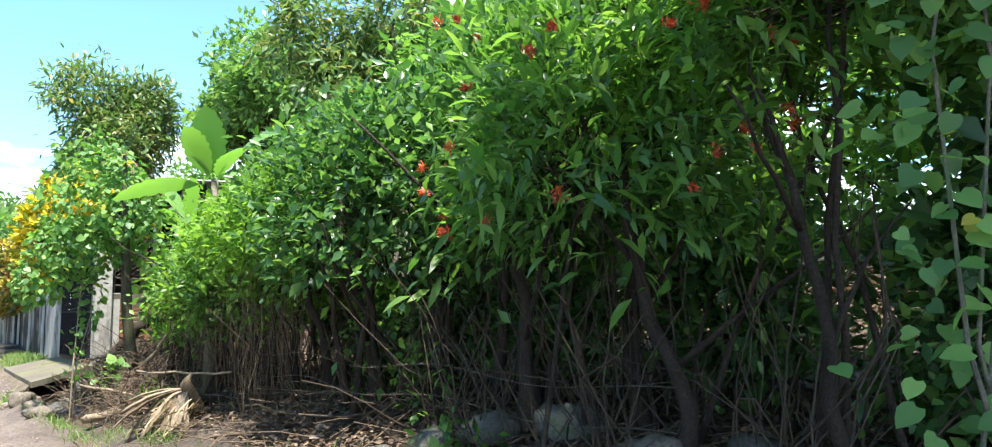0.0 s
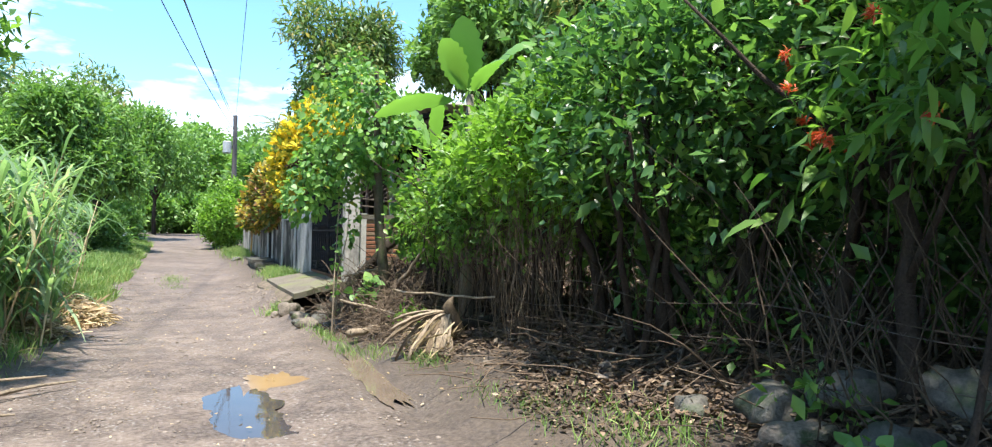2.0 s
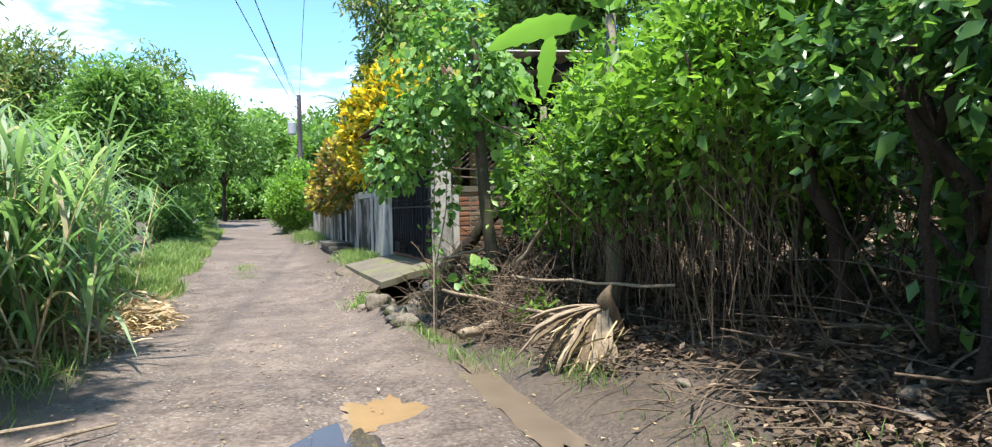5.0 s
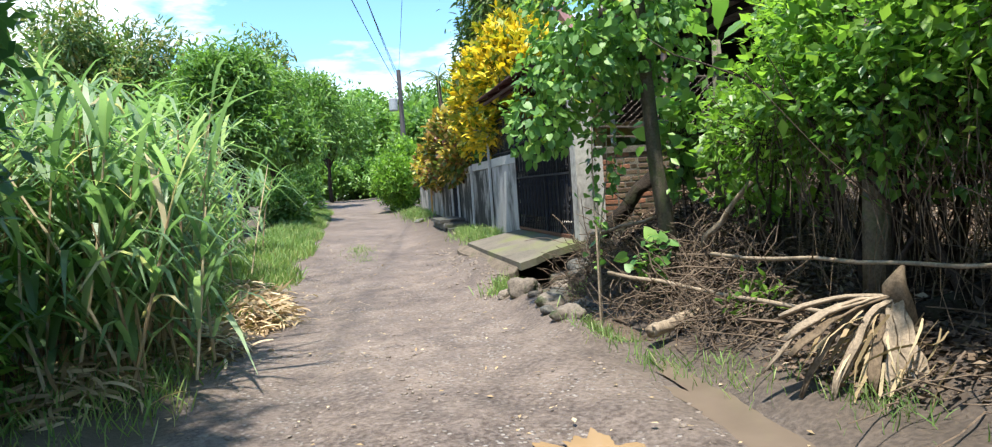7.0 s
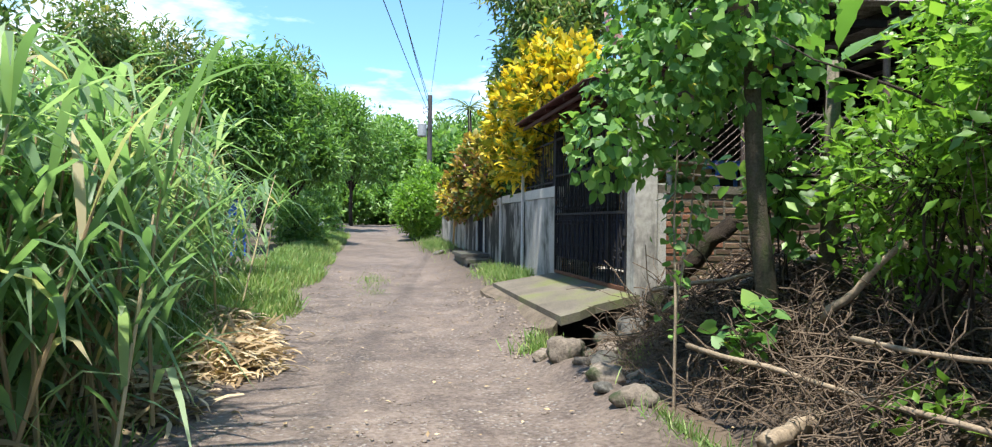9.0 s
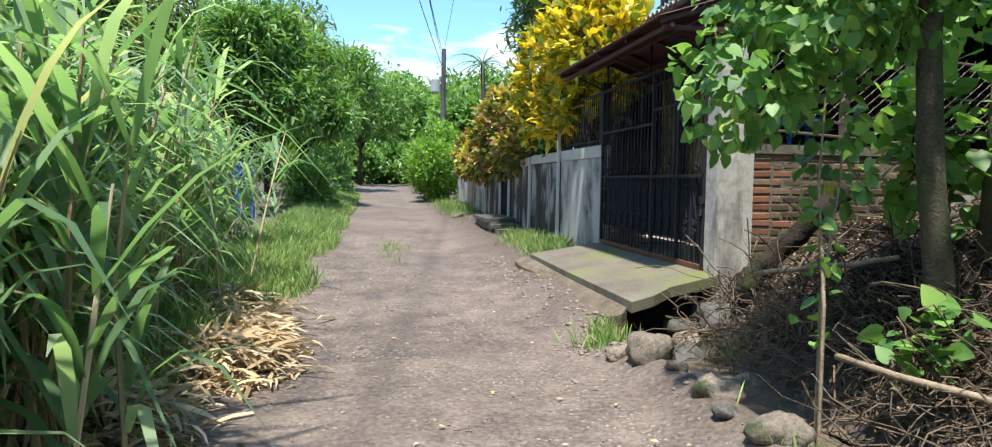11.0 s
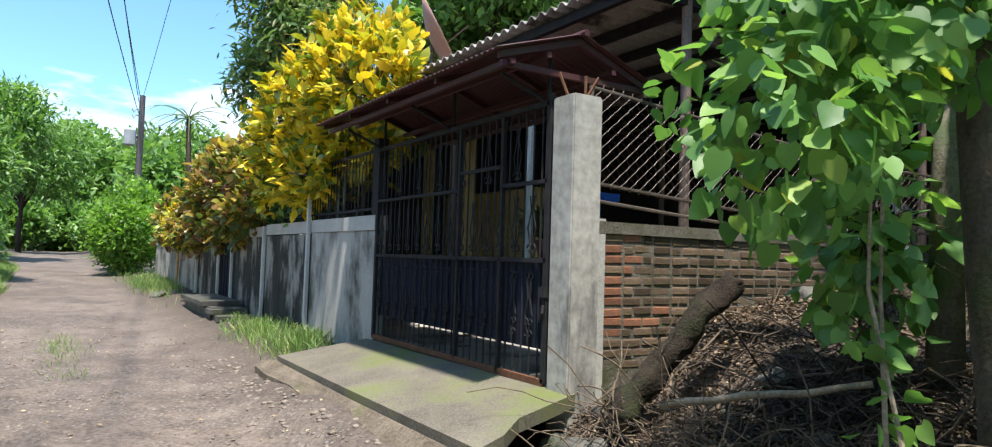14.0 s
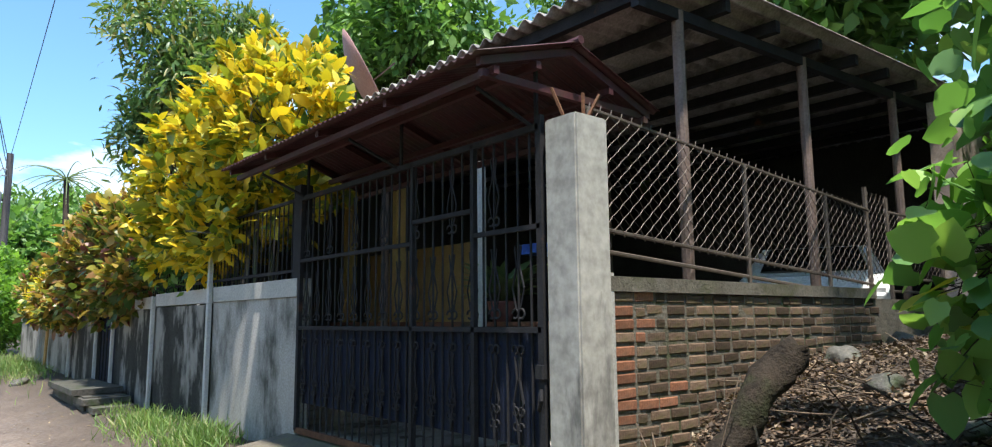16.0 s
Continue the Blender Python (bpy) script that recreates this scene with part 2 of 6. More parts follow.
# plain dark mottled plaster for the back and side walls
M["darkwall"] = surface("dark mottled plaster", (0.035, 0.032, 0.03), (0.08, 0.075, 0.07), 2, 0.95, 40, 0.2, 0.004)
M["pinkwall"] = surface("faded pinkish plaster", (0.36, 0.28, 0.23), (0.52, 0.43, 0.36), 2, 0.9, 40, 0.2, 0.004, stain=(0.2, 0.16, 0.13))
M["dish"] = surface("faded maroon dish paint", (0.26, 0.13, 0.12), (0.36, 0.20, 0.18), 2, 0.6, 40, 0.1, 0.002)
M["pole"] = surface("dark timber pole", (0.06, 0.055, 0.06), (0.15, 0.14, 0.145), 3, 0.85, 40, 0.3, 0.004, stretch=(1, 1, 0.1))
M["grey"] = surface("grey enamel", (0.30, 0.32, 0.34), (0.42, 0.44, 0.46), 3, 0.5, 40, 0.1, 0.002)
M["wire"] = surface("black cable", (0.012, 0.012, 0.012), (0.03, 0.03, 0.03), 3, 0.6)
M["blue"] = surface("blue plastic tarpaulin", (0.01, 0.06, 0.32), (0.03, 0.14, 0.55), 3, 0.45, 20, 0.4, 0.02)
M["white"] = surface("white paint", (0.62, 0.62, 0.60), (0.80, 0.80, 0.78), 3, 0.5, 40, 0.1, 0.002)
M["glass"] = surface("dark car glass", (0.01, 0.012, 0.014), (0.02, 0.022, 0.025), 3, 0.1, 40, 0.0)
M["rubber"] = surface("tyre rubber", (0.012, 0.012, 0.012), (0.03, 0.03, 0.03), 6, 0.85)
M["bamboo"] = surface("orange bamboo", (0.42, 0.22, 0.06), (0.58, 0.34, 0.12), 4, 0.6, 40, 0.1, 0.002)
M["terracotta"] = surface("reddish flowerpot", (0.20, 0.07, 0.06), (0.32, 0.12, 0.10), 4, 0.7)


def ground_material():
    """Packed dirt road with gravel and damp ruts; dark leafy soil on the banks."""
    m, nt, p, _ = nodes_of("dirt ground")
    tc = nt.nodes.new("ShaderNodeTexCoord")
    sep = nt.nodes.new("ShaderNodeSeparateXYZ")
    nt.links.new(tc.outputs["Object"], sep.inputs[0])
    big, mid, fine = noise_of(nt, 0.55, 6, 0.6), noise_of(nt, 2.6, 6, 0.62), noise_of(nt, 26, 5, 0.7)
    road = ramp_of(nt, mid, [(0.38, (0.044, 0.028, 0.020)), (0.5, (0.094, 0.064, 0.048)), (0.62, (0.195, 0.147, 0.116))])
    road = blend(nt, 0.45, road, ramp_of(nt, big, [(0.45, (0.046, 0.029, 0.021)), (0.55, (0.165, 0.123, 0.095))]))
    vo = nt.nodes.new("ShaderNodeTexVoronoi")
    vo.inputs["Scale"].default_value = 17
    nt.links.new(tc.outputs["Object"], vo.inputs["Vector"])
    peb = ramp_of(nt, vo.outputs["Distance"], [(0.20, (1, 1, 1)), (0.34, (0, 0, 0))])
    patch = ramp_of(nt, noise_of(nt, 1.1, 4), [(0.44, (0, 0, 0)), (0.56, (1, 1, 1))])
    pebf = blend(nt, 1.0, peb, patch, "MULTIPLY")
    road = blend(nt, pebf, road, blend(nt, fine, (0.17, 0.145, 0.125), (0.40, 0.36, 0.32)))
    road = blend(nt, 0.34, road, ramp_of(nt, fine, [(0.38, (0.032, 0.024, 0.018)), (0.64, (0.31, 0.26, 0.225))]))
    soil = ramp_of(nt, mid, [(0.3, (0.028, 0.021, 0.016)), (0.7, (0.085, 0.062, 0.045))])
    soil = blend(nt, 0.4, soil, ramp_of(nt, fine, [(0.35, (0.015, 0.012, 0.01)), (0.7, (0.16, 0.12, 0.085))]))
    wob = nt.nodes.new("ShaderNodeMath")
    wob.operation = "MULTIPLY_ADD"
    nt.links.new(mid, wob.inputs[0])
    wob.inputs[1].default_value = 0.9
    nt.links.new(sep.outputs["X"], wob.inputs[2])
    def side(a, b):
        r = nt.nodes.new("ShaderNodeMapRange")
        r.inputs["From Min"].default_value, r.inputs["From Max"].default_value = a, b
        nt.links.new(wob.outputs[0], r.inputs["Value"])
        return r.outputs["Result"]
    col = blend(nt, side(1.25, 2.35), road, soil)
    col = blend(nt, side(-1.35, -1.75), col, blend(nt, 0.5, soil, (0.10, 0.085, 0.05)))
    nt.links.new(col, p.inputs["Base Color"])
    rr = nt.nodes.new("ShaderNodeMapRange")
    rr.inputs["To Min"].default_value, rr.inputs["To Max"].default_value = 0.55, 0.95
    nt.links.new(mid, rr.inputs["Value"])
    nt.links.new(rr.outputs["Result"], p.inputs["Roughness"])
    hs = blend(nt, 0.5, fine, pebf)
    bump_of(nt, p, hs, 0.9, 0.03)
    return m


M["ground"] = ground_material()


def water_material(name, colour, rough):
    m, nt, p, _ = nodes_of(name)
    nt.links.new(ramp_of(nt, noise_of(nt, 3, 4), [(0.3, colour), (0.7, tuple(c * 1.25 for c in colour))]), p.inputs["Base Color"])
    p.inputs["Roughness"].default_value, p.inputs["IOR"].default_value = rough, 1.33
    bump_of(nt, p, noise_of(nt, 9, 2), 0.04, 0.01)
    return m


M["puddle"] = water_material("clear puddle", (0.05, 0.045, 0.045), 0.03)
M["mudwater"] = water_material("muddy puddle", (0.24, 0.16, 0.085), 0.10)
M["ditchwater"] = water_material("dull ditch water", (0.13, 0.10, 0.075), 0.08)

# ---------------------------------------------------------------- mesh tools
rng = np.random.default_rng(7)


class Geo:
    """Vertices and faces gathered into one mesh."""

    def __init__(self):
        self.v, self.f, self.n = [], [], 0

    def add(self, verts, faces):
        verts = np.asarray(verts, float).reshape(-1, 3)
        self.v.append(verts)
        self.f.extend(tuple(int(i) + self.n for i in f) for f in faces)
        self.n += len(verts)
        return self

    def box(self, x0, y0, z0, x1, y1, z1, turn=None):
        v = np.array([(x, y, z) for z in (z0, z1) for y in (y0, y1) for x in (x0, x1)], float)
        if turn is not None:
            c = v.mean(0)
            v = (v - c) @ np.array(turn).T + c
        return self.add(v, [(0, 2, 3, 1), (4, 5, 7, 6), (0, 1, 5, 4), (2, 6, 7, 3), (0, 4, 6, 2), (1, 3, 7, 5)])

    def tube(self, pts, radii, n=6, cap=True):
        pts = np.asarray(pts, float)
        if np.isscalar(radii):
            radii = [radii] * len(pts)
        d = np.gradient(pts, axis=0)
        d /= np.linalg.norm(d, axis=1)[:, None] + 1e-9
        ref = np.eye(3)[np.argmin(np.abs(d).max(0))]
        rows = []
        for p, t, r in zip(pts, d, radii):
            a = np.cross(t, ref)
            a /= np.linalg.norm(a) + 1e-9
            b = np.cross(t, a)
            ang = np.arange(n) * 2 * math.pi / n
            rows.append(p + r * (np.cos(ang)[:, None] * a + np.sin(ang)[:, None] * b))
        k = len(pts)
        f = [(i * n + j, i * n + (j + 1) % n, (i + 1) * n + (j + 1) % n, (i + 1) * n + j) for i in range(k - 1) for j in range(n)]
        if cap:
            f += [tuple(range(n))[::-1], tuple((k - 1) * n + j for j in range(n))]
        return self.add(np.concatenate(rows), f)

    def mesh(self, name, smooth=False):
        me = bpy.data.meshes.new(name)
        v = np.concatenate(self.v) if self.v else np.zeros((0, 3))
        me.from_pydata(v.tolist(), [], self.f)
        if smooth:
            me.polygons.foreach_set("use_smooth", [True] * len(me.polygons))
        me.update()
        return me


def bulk(name, verts, faces, smooth=False):
    """A large mesh from arrays: faces as an (n, k) array."""
    me = bpy.data.meshes.new(name)
    n, k = faces.shape
    me.vertices.add(len(verts))
    me.vertices.foreach_set("co", verts.astype(np.float32).ravel())
    me.loops.add(n * k)
    me.loops.foreach_set("vertex_index", faces.astype(np.int32).ravel())
    me.polygons.add(n)
    me.polygons.foreach_set("loop_start", np.arange(0, n * k, k, dtype=np.int32))
    me.polygons.foreach_set("loop_total", np.full(n, k, dtype=np.int32))
    if smooth:
        me.polygons.foreach_set("use_smooth", np.ones(n, bool))
    me.update()
    return me


def thing(name, at, label, category, group="", kind=""):
    e = new(name)
    e.location = at
    e.empty_display_size = 0.1
    return tagged(e, label, category, group, kind)


def part(name, me, material, parent=None, label=""):
    """One mesh, in world coordinates, under its thing or part."""
    if isinstance(me, Geo):
        me = me.mesh(name)
    if not me.materials:
        me.materials.append(material)
    ob = new(name, me)
    if parent is not None:
        ob.parent = parent
        off, o = Vector((0, 0, 0)), parent
        while o is not None:
            off += o.location
            o = o.parent
        ob.matrix_parent_inverse = Matrix.Translation(off).inverted()
    if label:
        ob["label"] = label
    return ob


def solid(name, me, material, label, category, group="", kind=""):
    return tagged(part(name, me, material), label, category, group, kind)


# leaf shapes: points along +y, face up +z
LEAF = (np.array([(0, 0, 0), (0.26, 0.42, 0.05), (0, 0.5, -0.03), (-0.26, 0.42, 0.05), (0, 1, -0.08)]), np.array([(0, 1, 2), (1, 4, 2), (4, 3, 2), (3, 0, 2)]))
LONG = (np.array([(0, 0, 0), (0.13, 0.35, 0.04), (0, 0.45, -0.02), (-0.13, 0.35, 0.04), (0.10, 0.7, -0.06), (-0.10, 0.7, -0.06), (0, 1, -0.24)]),
        np.array([(0, 1, 2), (0, 2, 3), (1, 4, 2), (2, 5, 3), (2, 4, 5), (4, 6, 5)]))
HEART = (np.array([(0, 0.0, 0), (0.24, -0.12, 0.03), (0.44, 0.10, 0.05), (0.46, 0.40, 0.02), (0.25, 0.75, -0.06), (0, 1.0, -0.16), (-0.25, 0.75, -0.06), (-0.46, 0.40, 0.02), (-0.44, 0.10, 0.05), (-0.24, -0.12, 0.03), (0, 0.4, -0.05)]),
         np.array([(10, 0, 1), (10, 1, 2), (10, 2, 3), (10, 3, 4), (10, 4, 5), (10, 5, 6), (10, 6, 7), (10, 7, 8), (10, 8, 9), (10, 9, 0)]))
CROTON = (LONG[0] * np.array((2.0, 1, 0.8)), LONG[1])
BLADE = (np.array([(-0.02, 0, 0), (0.02, 0, 0), (0.028, 0.35, 0.04), (-0.028, 0.35, 0.04), (0.022, 0.7, -0.02), (-0.022, 0.7, -0.02), (0, 1, -0.2)]),
         np.array([(0, 1, 2), (0, 2, 3), (3, 2, 4), (3, 4, 5), (5, 4, 6)]))


BLADE_WIDE = (BLADE[0] * np.array((1.9, 1, 1)), BLADE[1])


def unit(a):
    return a / (np.linalg.norm(a, axis=-1, keepdims=True) + 1e-9)


def leaves(name, pos, way, size, shape=LEAF, up=None, tumble=0.5):
    """One mesh of many leaves: where each starts, which way it points, how long it is."""
    pos, way = np.asarray(pos, float), unit(np.asarray(way, float))
    n = len(pos)
    upv = np.tile((0.0, 0, 1), (n, 1)) if up is None else up
    upv = upv + rng.normal(0, tumble, (n, 3))
    side = unit(np.cross(way, upv))
    nor = np.cross(side, way)
    tv, tf = shape
    size = np.asarray(size, float).reshape(-1, 1, 1) * np.ones((n, 1, 1))
    v = pos[:, None] + size * (tv[None, :, 0:1] * side[:, None] + tv[None, :, 1:2] * way[:, None] + tv[None, :, 2:3] * nor[:, None])
    f = (tf[None] + (np.arange(n) * len(tv))[:, None, None]).reshape(-1, 3)
    return bulk(name, v.reshape(-1, 3), f)


def blob_points(n, centre, radius, hollow=0.55, rough=0.35, low=-1.0, seed=0):
    """Points in an uneven, lumpy ellipsoid, thicker near its outside, with the outward direction of each."""
    r = np.random.default_rng(seed + 11)
    d = unit(r.normal(0, 1, (n, 3)))
    d = d[d[:, 2] > low]
    n = len(d)
    lumps = unit(r.normal(0, 1, (14, 3)))
    gain = 1 + rough * (np.max(d @ lumps.T, axis=1) ** 6 - 0.55)
    rad = (hollow + (1 - hollow) * r.random(n) ** 0.6) * gain
    return np.asarray(centre) + d * rad[:, None] * np.asarray(radius), d


def sprays(tips, outs, per, spread, size, vary=0.35, droop=0.1, seed=0):
    """Leaves gathered in sprays round twig tips."""
    r = np.random.default_rng(seed + 5)
    n = len(tips)
    base = np.repeat(tips, per, 0) + r.normal(0, spread, (n * per, 3))
    way = np.repeat(outs, per, 0) * 0.7 + r.normal(0, 0.75, (n * per, 3)) + np.array((0, 0, 0.25 - droop))
    return base, way, size * (1 + vary * r.normal(0, 1, n * per)).clip(0.4, 1.8)


def stems(name_list_parent, tips, roots, radius, material, name="stem", seed=0, bend=0.25):
    """Tapered stems from roots to tips, each one its own part."""
    r = np.random.default_rng(seed + 3)
    for i, (a, b) in enumerate(zip(roots, tips)):
        a, b = np.asarray(a, float), np.asarray(b, float)
        t = np.linspace(0, 1, 7)[:, None]
        wob = np.cumsum(r.normal(0, bend * 0.5, (7, 3)), 0) * (t * (1.2 - t))
        pts = a + (b - a) * t + wob
        g = Geo().tube(pts, radius * np.linspace(1.0, 0.45, 7), 7)
        part(name, g.mesh(name, True), material, name_list_parent)


def shrub(name, label, category, centre, radius, tips, per, size, mat, shape=LEAF, seed=0, hollow=0.5, rough=0.4, droop=0.1, spread=0.09, base_z=None, stem=0.03, stem_count=5, bark="bark", low=-1.0, group="", root_x=None):
    """Shrub or tree: stems from the ground, twigs and sprays of leaves."""
    c = np.asarray(centre, float)
    gz = ground_z(c[0], c[1]) if base_z is None else base_z
    th = thing(name, (c[0], c[1], gz), label, category, group)
    p, o = blob_points(tips, c, radius, hollow, rough, low, seed)
    p[:, 2] = np.maximum(p[:, 2], gz + 0.12)
    b, w, s = sprays(p, o, per, spread, size, droop=droop, seed=seed)
    part("crown", leaves("crown", b, w, s, shape), M[mat], th)
    r = np.random.default_rng(seed + 1)
    if stem_count:
        ends = p[r.integers(0, len(p), stem_count)] * 0.65 + c * 0.35
        roots = np.column_stack([c[0] + r.normal(0, radius[0] * 0.22, stem_count), c[1] + r.normal(0, radius[1] * 0.22, stem_count), np.full(stem_count, gz - 0.15)])
        if root_x is not None:
            roots[:, 0] = np.maximum(roots[:, 0], root_x)
            ends[:, 0] = np.maximum(ends[:, 0], root_x - 0.1)
        for q in roots:
            q[2] = ground_z(q[0], q[1]) - 0.15 if base_z is None else gz - 0.15
        stems(th, ends, roots, stem, M[bark], "stem" if stem < 0.06 else "trunk", seed)
        tw = Geo()
        k = r.integers(0, len(p), min(len(p), 60))
        for q in k:
            mid = (p[q] + c) / 2 + r.normal(0, 0.1, 3)
            tw.tube([c + (p[q] - c) * 0.25, mid, p[q]], [stem * 0.4, stem * 0.3, stem * 0.12], 4, False)
        tagged(part("branching", tw, M[bark], th), kind="stuff")
    return th


# ---------------------------------------------------------------- ground
def interp(v, xs, ys):
    return np.interp(v, xs, ys)


def sm(a, b, v):
    t = np.clip((np.asarray(v, float) - a) / (b - a), 0, 1)
    return t * t * (3 - 2 * t)


def ground_z(x, y):
    """Height of the ground: road, ditch, banks and the earth heap by the brick wall."""
    x, y = np.asarray(x, float), np.asarray(y, float)
    z = interp(y, [-60, 10, 16, 22, 38, 60, 120, 2000], [0.09, 0.07, 0.03, 0.15, 0.48, 0.9, 1.35, 1.35])
    rut = -0.035 * np.exp(-((x - 0.35) / 0.35) ** 2) - 0.025 * np.exp(-((x + 1.15) / 0.3) ** 2)
    z = z + rut * sm(-30, -20, y)
    south = 1 - sm(9.0, 11.5, y)                                   # verge under the hedge
    z = z + south * (0.10 * sm(1.4, 2.0, x) + 0.17 * sm(2.0, 2.7, x) + 0.30 * sm(2.6, 3.6, x))
    heap = sm(9.0, 11.5, y) * (1 - sm(15.25, 15.7, y))             # bank and earth heap
    rise = 0.46 * sm(1.95, 2.75, x) + 0.50 * sm(2.75, 3.7, x) * sm(11.5, 14, y) + 0.30 * sm(3.2, 5.2, x) * sm(12.0, 14.5, y)
    z = z + heap * (rise + 0.16 * np.exp(-((x - 1.3) / 0.22) ** 2) * sm(11.3, 12.4, y) * (1 - sm(14.4, 15.0, y)))
    ditch = np.exp(-((x - 1.72) / 0.26) ** 2) * sm(11.3, 12.2, y) * (1 - sm(16.5, 17.0, y))
    z = z - 0.22 * ditch
    z = z - 0.07 * np.exp(-((x - 1.35 - 0.06 * (y - 8)) / 0.24) ** 2) * sm(6.5, 7.5, y) * (1 - sm(10.9, 11.5, y))
    z = z + (1 - sm(13.5, 15.4, y)) * 0.24 * np.clip(x - 4.0, 0, 9)      # slope behind the hedge
    yard = sm(15.55, 15.75, y) * sm(2.45, 2.75, x) * (1 - sm(45, 50, y))
    z = z * (1 - yard) + (0.55 + 0 * z) * yard
    z = z + sm(15.7, 20.2, y) * sm(1.15, 2.3, x) * (1 - sm(2.45, 2.7, x)) * 0.30 * (1 - 0.45 * sm(21, 25, y))
    z = z + 0.24 * sm(0.70, 1.35, x) * (1 - sm(1.42, 1.75, x)) * sm(14.75, 15.4, y) * (1 - 0.9 * sm(16.5, 20.3, y))      # dirt banked against the slab
    z = z + 0.14 * sm(-1.8, -2.7, x) - 0.14 * np.exp(-((x + 3.3) / 0.5) ** 2) * (1 - sm(10.5, 12, y))
    return z


def axis(lo, d0, d1, hi, step, grow=1.22):
    mid = np.arange(d0, d1, step)
    out = [mid]
    for start, end, sgn in ((d0, lo, -1), (mid[-1], hi, 1)):
        a, s, side = start, step, []
        while (end - a) * sgn > 0:
            s *= grow
            a += sgn * s
            side.append(a)
        out.insert(0, np.array(side[::-1])) if sgn < 0 else out.append(np.array(side))
    return np.concatenate(out)


gx, gy = axis(-900, -4.2, 5.4, 900, 0.075), axis(-900, -1.0, 26.0, 1800, 0.1)
GX, GY = np.meshgrid(gx, gy)
GZ = ground_z(GX, GY)
fr = np.array([noise.noise(Vector((x * 1.7, y * 1.7, 0))) for x, y in zip(GX.ravel(), GY.ravel())]).reshape(GX.shape)
fr2 = np.array([noise.noise(Vector((x * 6.5, y * 6.5, 3))) for x, y in zip(GX.ravel(), GY.ravel())]).reshape(GX.shape)
onroad = (1 - sm(1.5, 2.2, GX)) * sm(-2.3, -1.7, GX)
GZ = GZ + fr * (0.02 + 0.035 * (1 - onroad)) + fr2 * (0.008 + 0.02 * (1 - onroad))
PUD = np.exp(-(((GX - 0.02) / 0.34) ** 2 + ((GY - 8.15) / 1.15) ** 2) ** 2) + np.exp(-(((GX - 0.55) / 0.40) ** 2 + ((GY - 9.45) / 0.42) ** 2) ** 2)
GZ = GZ - 0.035 * PUD
nx, ny = len(gx), len(gy)
idx = np.arange(nx * ny).reshape(ny, nx)
gf = np.column_stack([idx[:-1, :-1].ravel(), idx[:-1, 1:].ravel(), idx[1:, 1:].ravel(), idx[1:, :-1].ravel()])
solid("ground", bulk("ground", np.column_stack([GX.ravel(), GY.ravel(), GZ.ravel()]), gf, True), M["ground"], "rutted brown dirt lane between dark leafy banks", "ground", kind="structure")

# ---------------------------------------------------------------- puddles and ditch water
def puddle(name, label, cx, cy, rx, ry, z, mat, seed):
    r = np.random.default_rng(seed)
    a = np.linspace(0, 2 * math.pi, 120, endpoint=False)
    k = 1 + 0.16 * np.sin(2 * a + r.random() * 6) + 0.13 * np.sin(5 * a + r.random() * 6) + 0.10 * np.sin(9 * a + r.random() * 6) + 0.07 * np.sin(17 * a + r.random() * 6) + r.normal(0, 0.035, 120)
    ring = np.column_stack([cx + rx * k * np.cos(a), cy + ry * k * np.sin(a), np.full(120, z)])
    g = Geo().add(np.vstack([ring, [(cx, cy, z)]]), [(120, i, (i + 1) % 120) for i in range(120)])
    solid(name, g, mat, label, "puddle", kind="structure")


puddle("puddle", "shallow clear puddle mirroring the sky", 0.02, 8.15, 0.36, 1.15, 0.036, M["puddle"], 1)
puddle("puddle", "small clear puddle mirroring the sky", -0.32, 7.05, 0.16, 0.32, 0.046, M["puddle"], 6)
puddle("puddle", "shallow orange-brown muddy puddle in the lane", 0.46, 9.2, 0.27, 0.50, 0.033, M["mudwater"], 2)
puddle("puddle", "long murky puddle along the lane's edge", 1.46, 9.3, 0.22, 1.5, 0.03, M["ditchwater"], 3)
puddle("puddle", "dark shallow ditch water among rocks", 1.74, 13.4, 0.30, 1.5, 0.0, M["ditchwater"], 4)

# ---------------------------------------------------------------- front wall with posts, cap and fence
wall = thing("wall_front", (2.54, 28.0, 0.4), "grey concrete garden wall blackened by mould", "wall", kind="structure")
WX0, WX1 = 2.475, 2.60
for y0, y1, top, mat in ((19.06, 21.44, 1.86, "concrete"), (21.46, 23.88, 1.84, "concrete_black"), (23.9, 26.32, 1.82, "concrete_black"),
                         (27.62, 30.22, 1.80, "concrete_black"), (30.24, 34.2, 1.72, "concrete"), (34.22, 38.2, 1.66, "concrete")):
    bm = bmesh.new()
    bmesh.ops.create_cube(bm, size=1)
    bmesh.ops.scale(bm, vec=(WX1 - WX0, y1 - y0, top + 0.05), verts=bm.verts)
    bmesh.ops.translate(bm, vec=((WX0 + WX1) / 2, (y0 + y1) / 2, (top - 0.05) / 2), verts=bm.verts)
    bmesh.ops.bevel(bm, geom=bm.edges[:], offset=0.008, segments=1, affect="EDGES")
    me = bpy.data.meshes.new("panel")
    bm.to_mesh(me)
    bm.free()
    part("panel", me, M[mat], wall)
for y0, y1, top in ((19.06, 21.40, 2.035), (21.50, 23.86, 2.03), (23.94, 26.30, 2.0), (27.66, 30.18, 1.96), (30.30, 38.2, 1.84)):
    part("cap", Geo().box(2.455, y0, top - 0.175, 2.62, y1, top), M["cement"], wall, "lighter cement coping")
for y, top in ((21.45, 2.75), (23.9, 2.0), (26.33, 1.86), (27.64, 1.86), (30.24, 1.97), (34.2, 1.86)):
    part("post", Geo().box(2.405, y - 0.035, 0.1, 2.452, y + 0.035, top), M["pale"], wall, "thin pale concrete post")

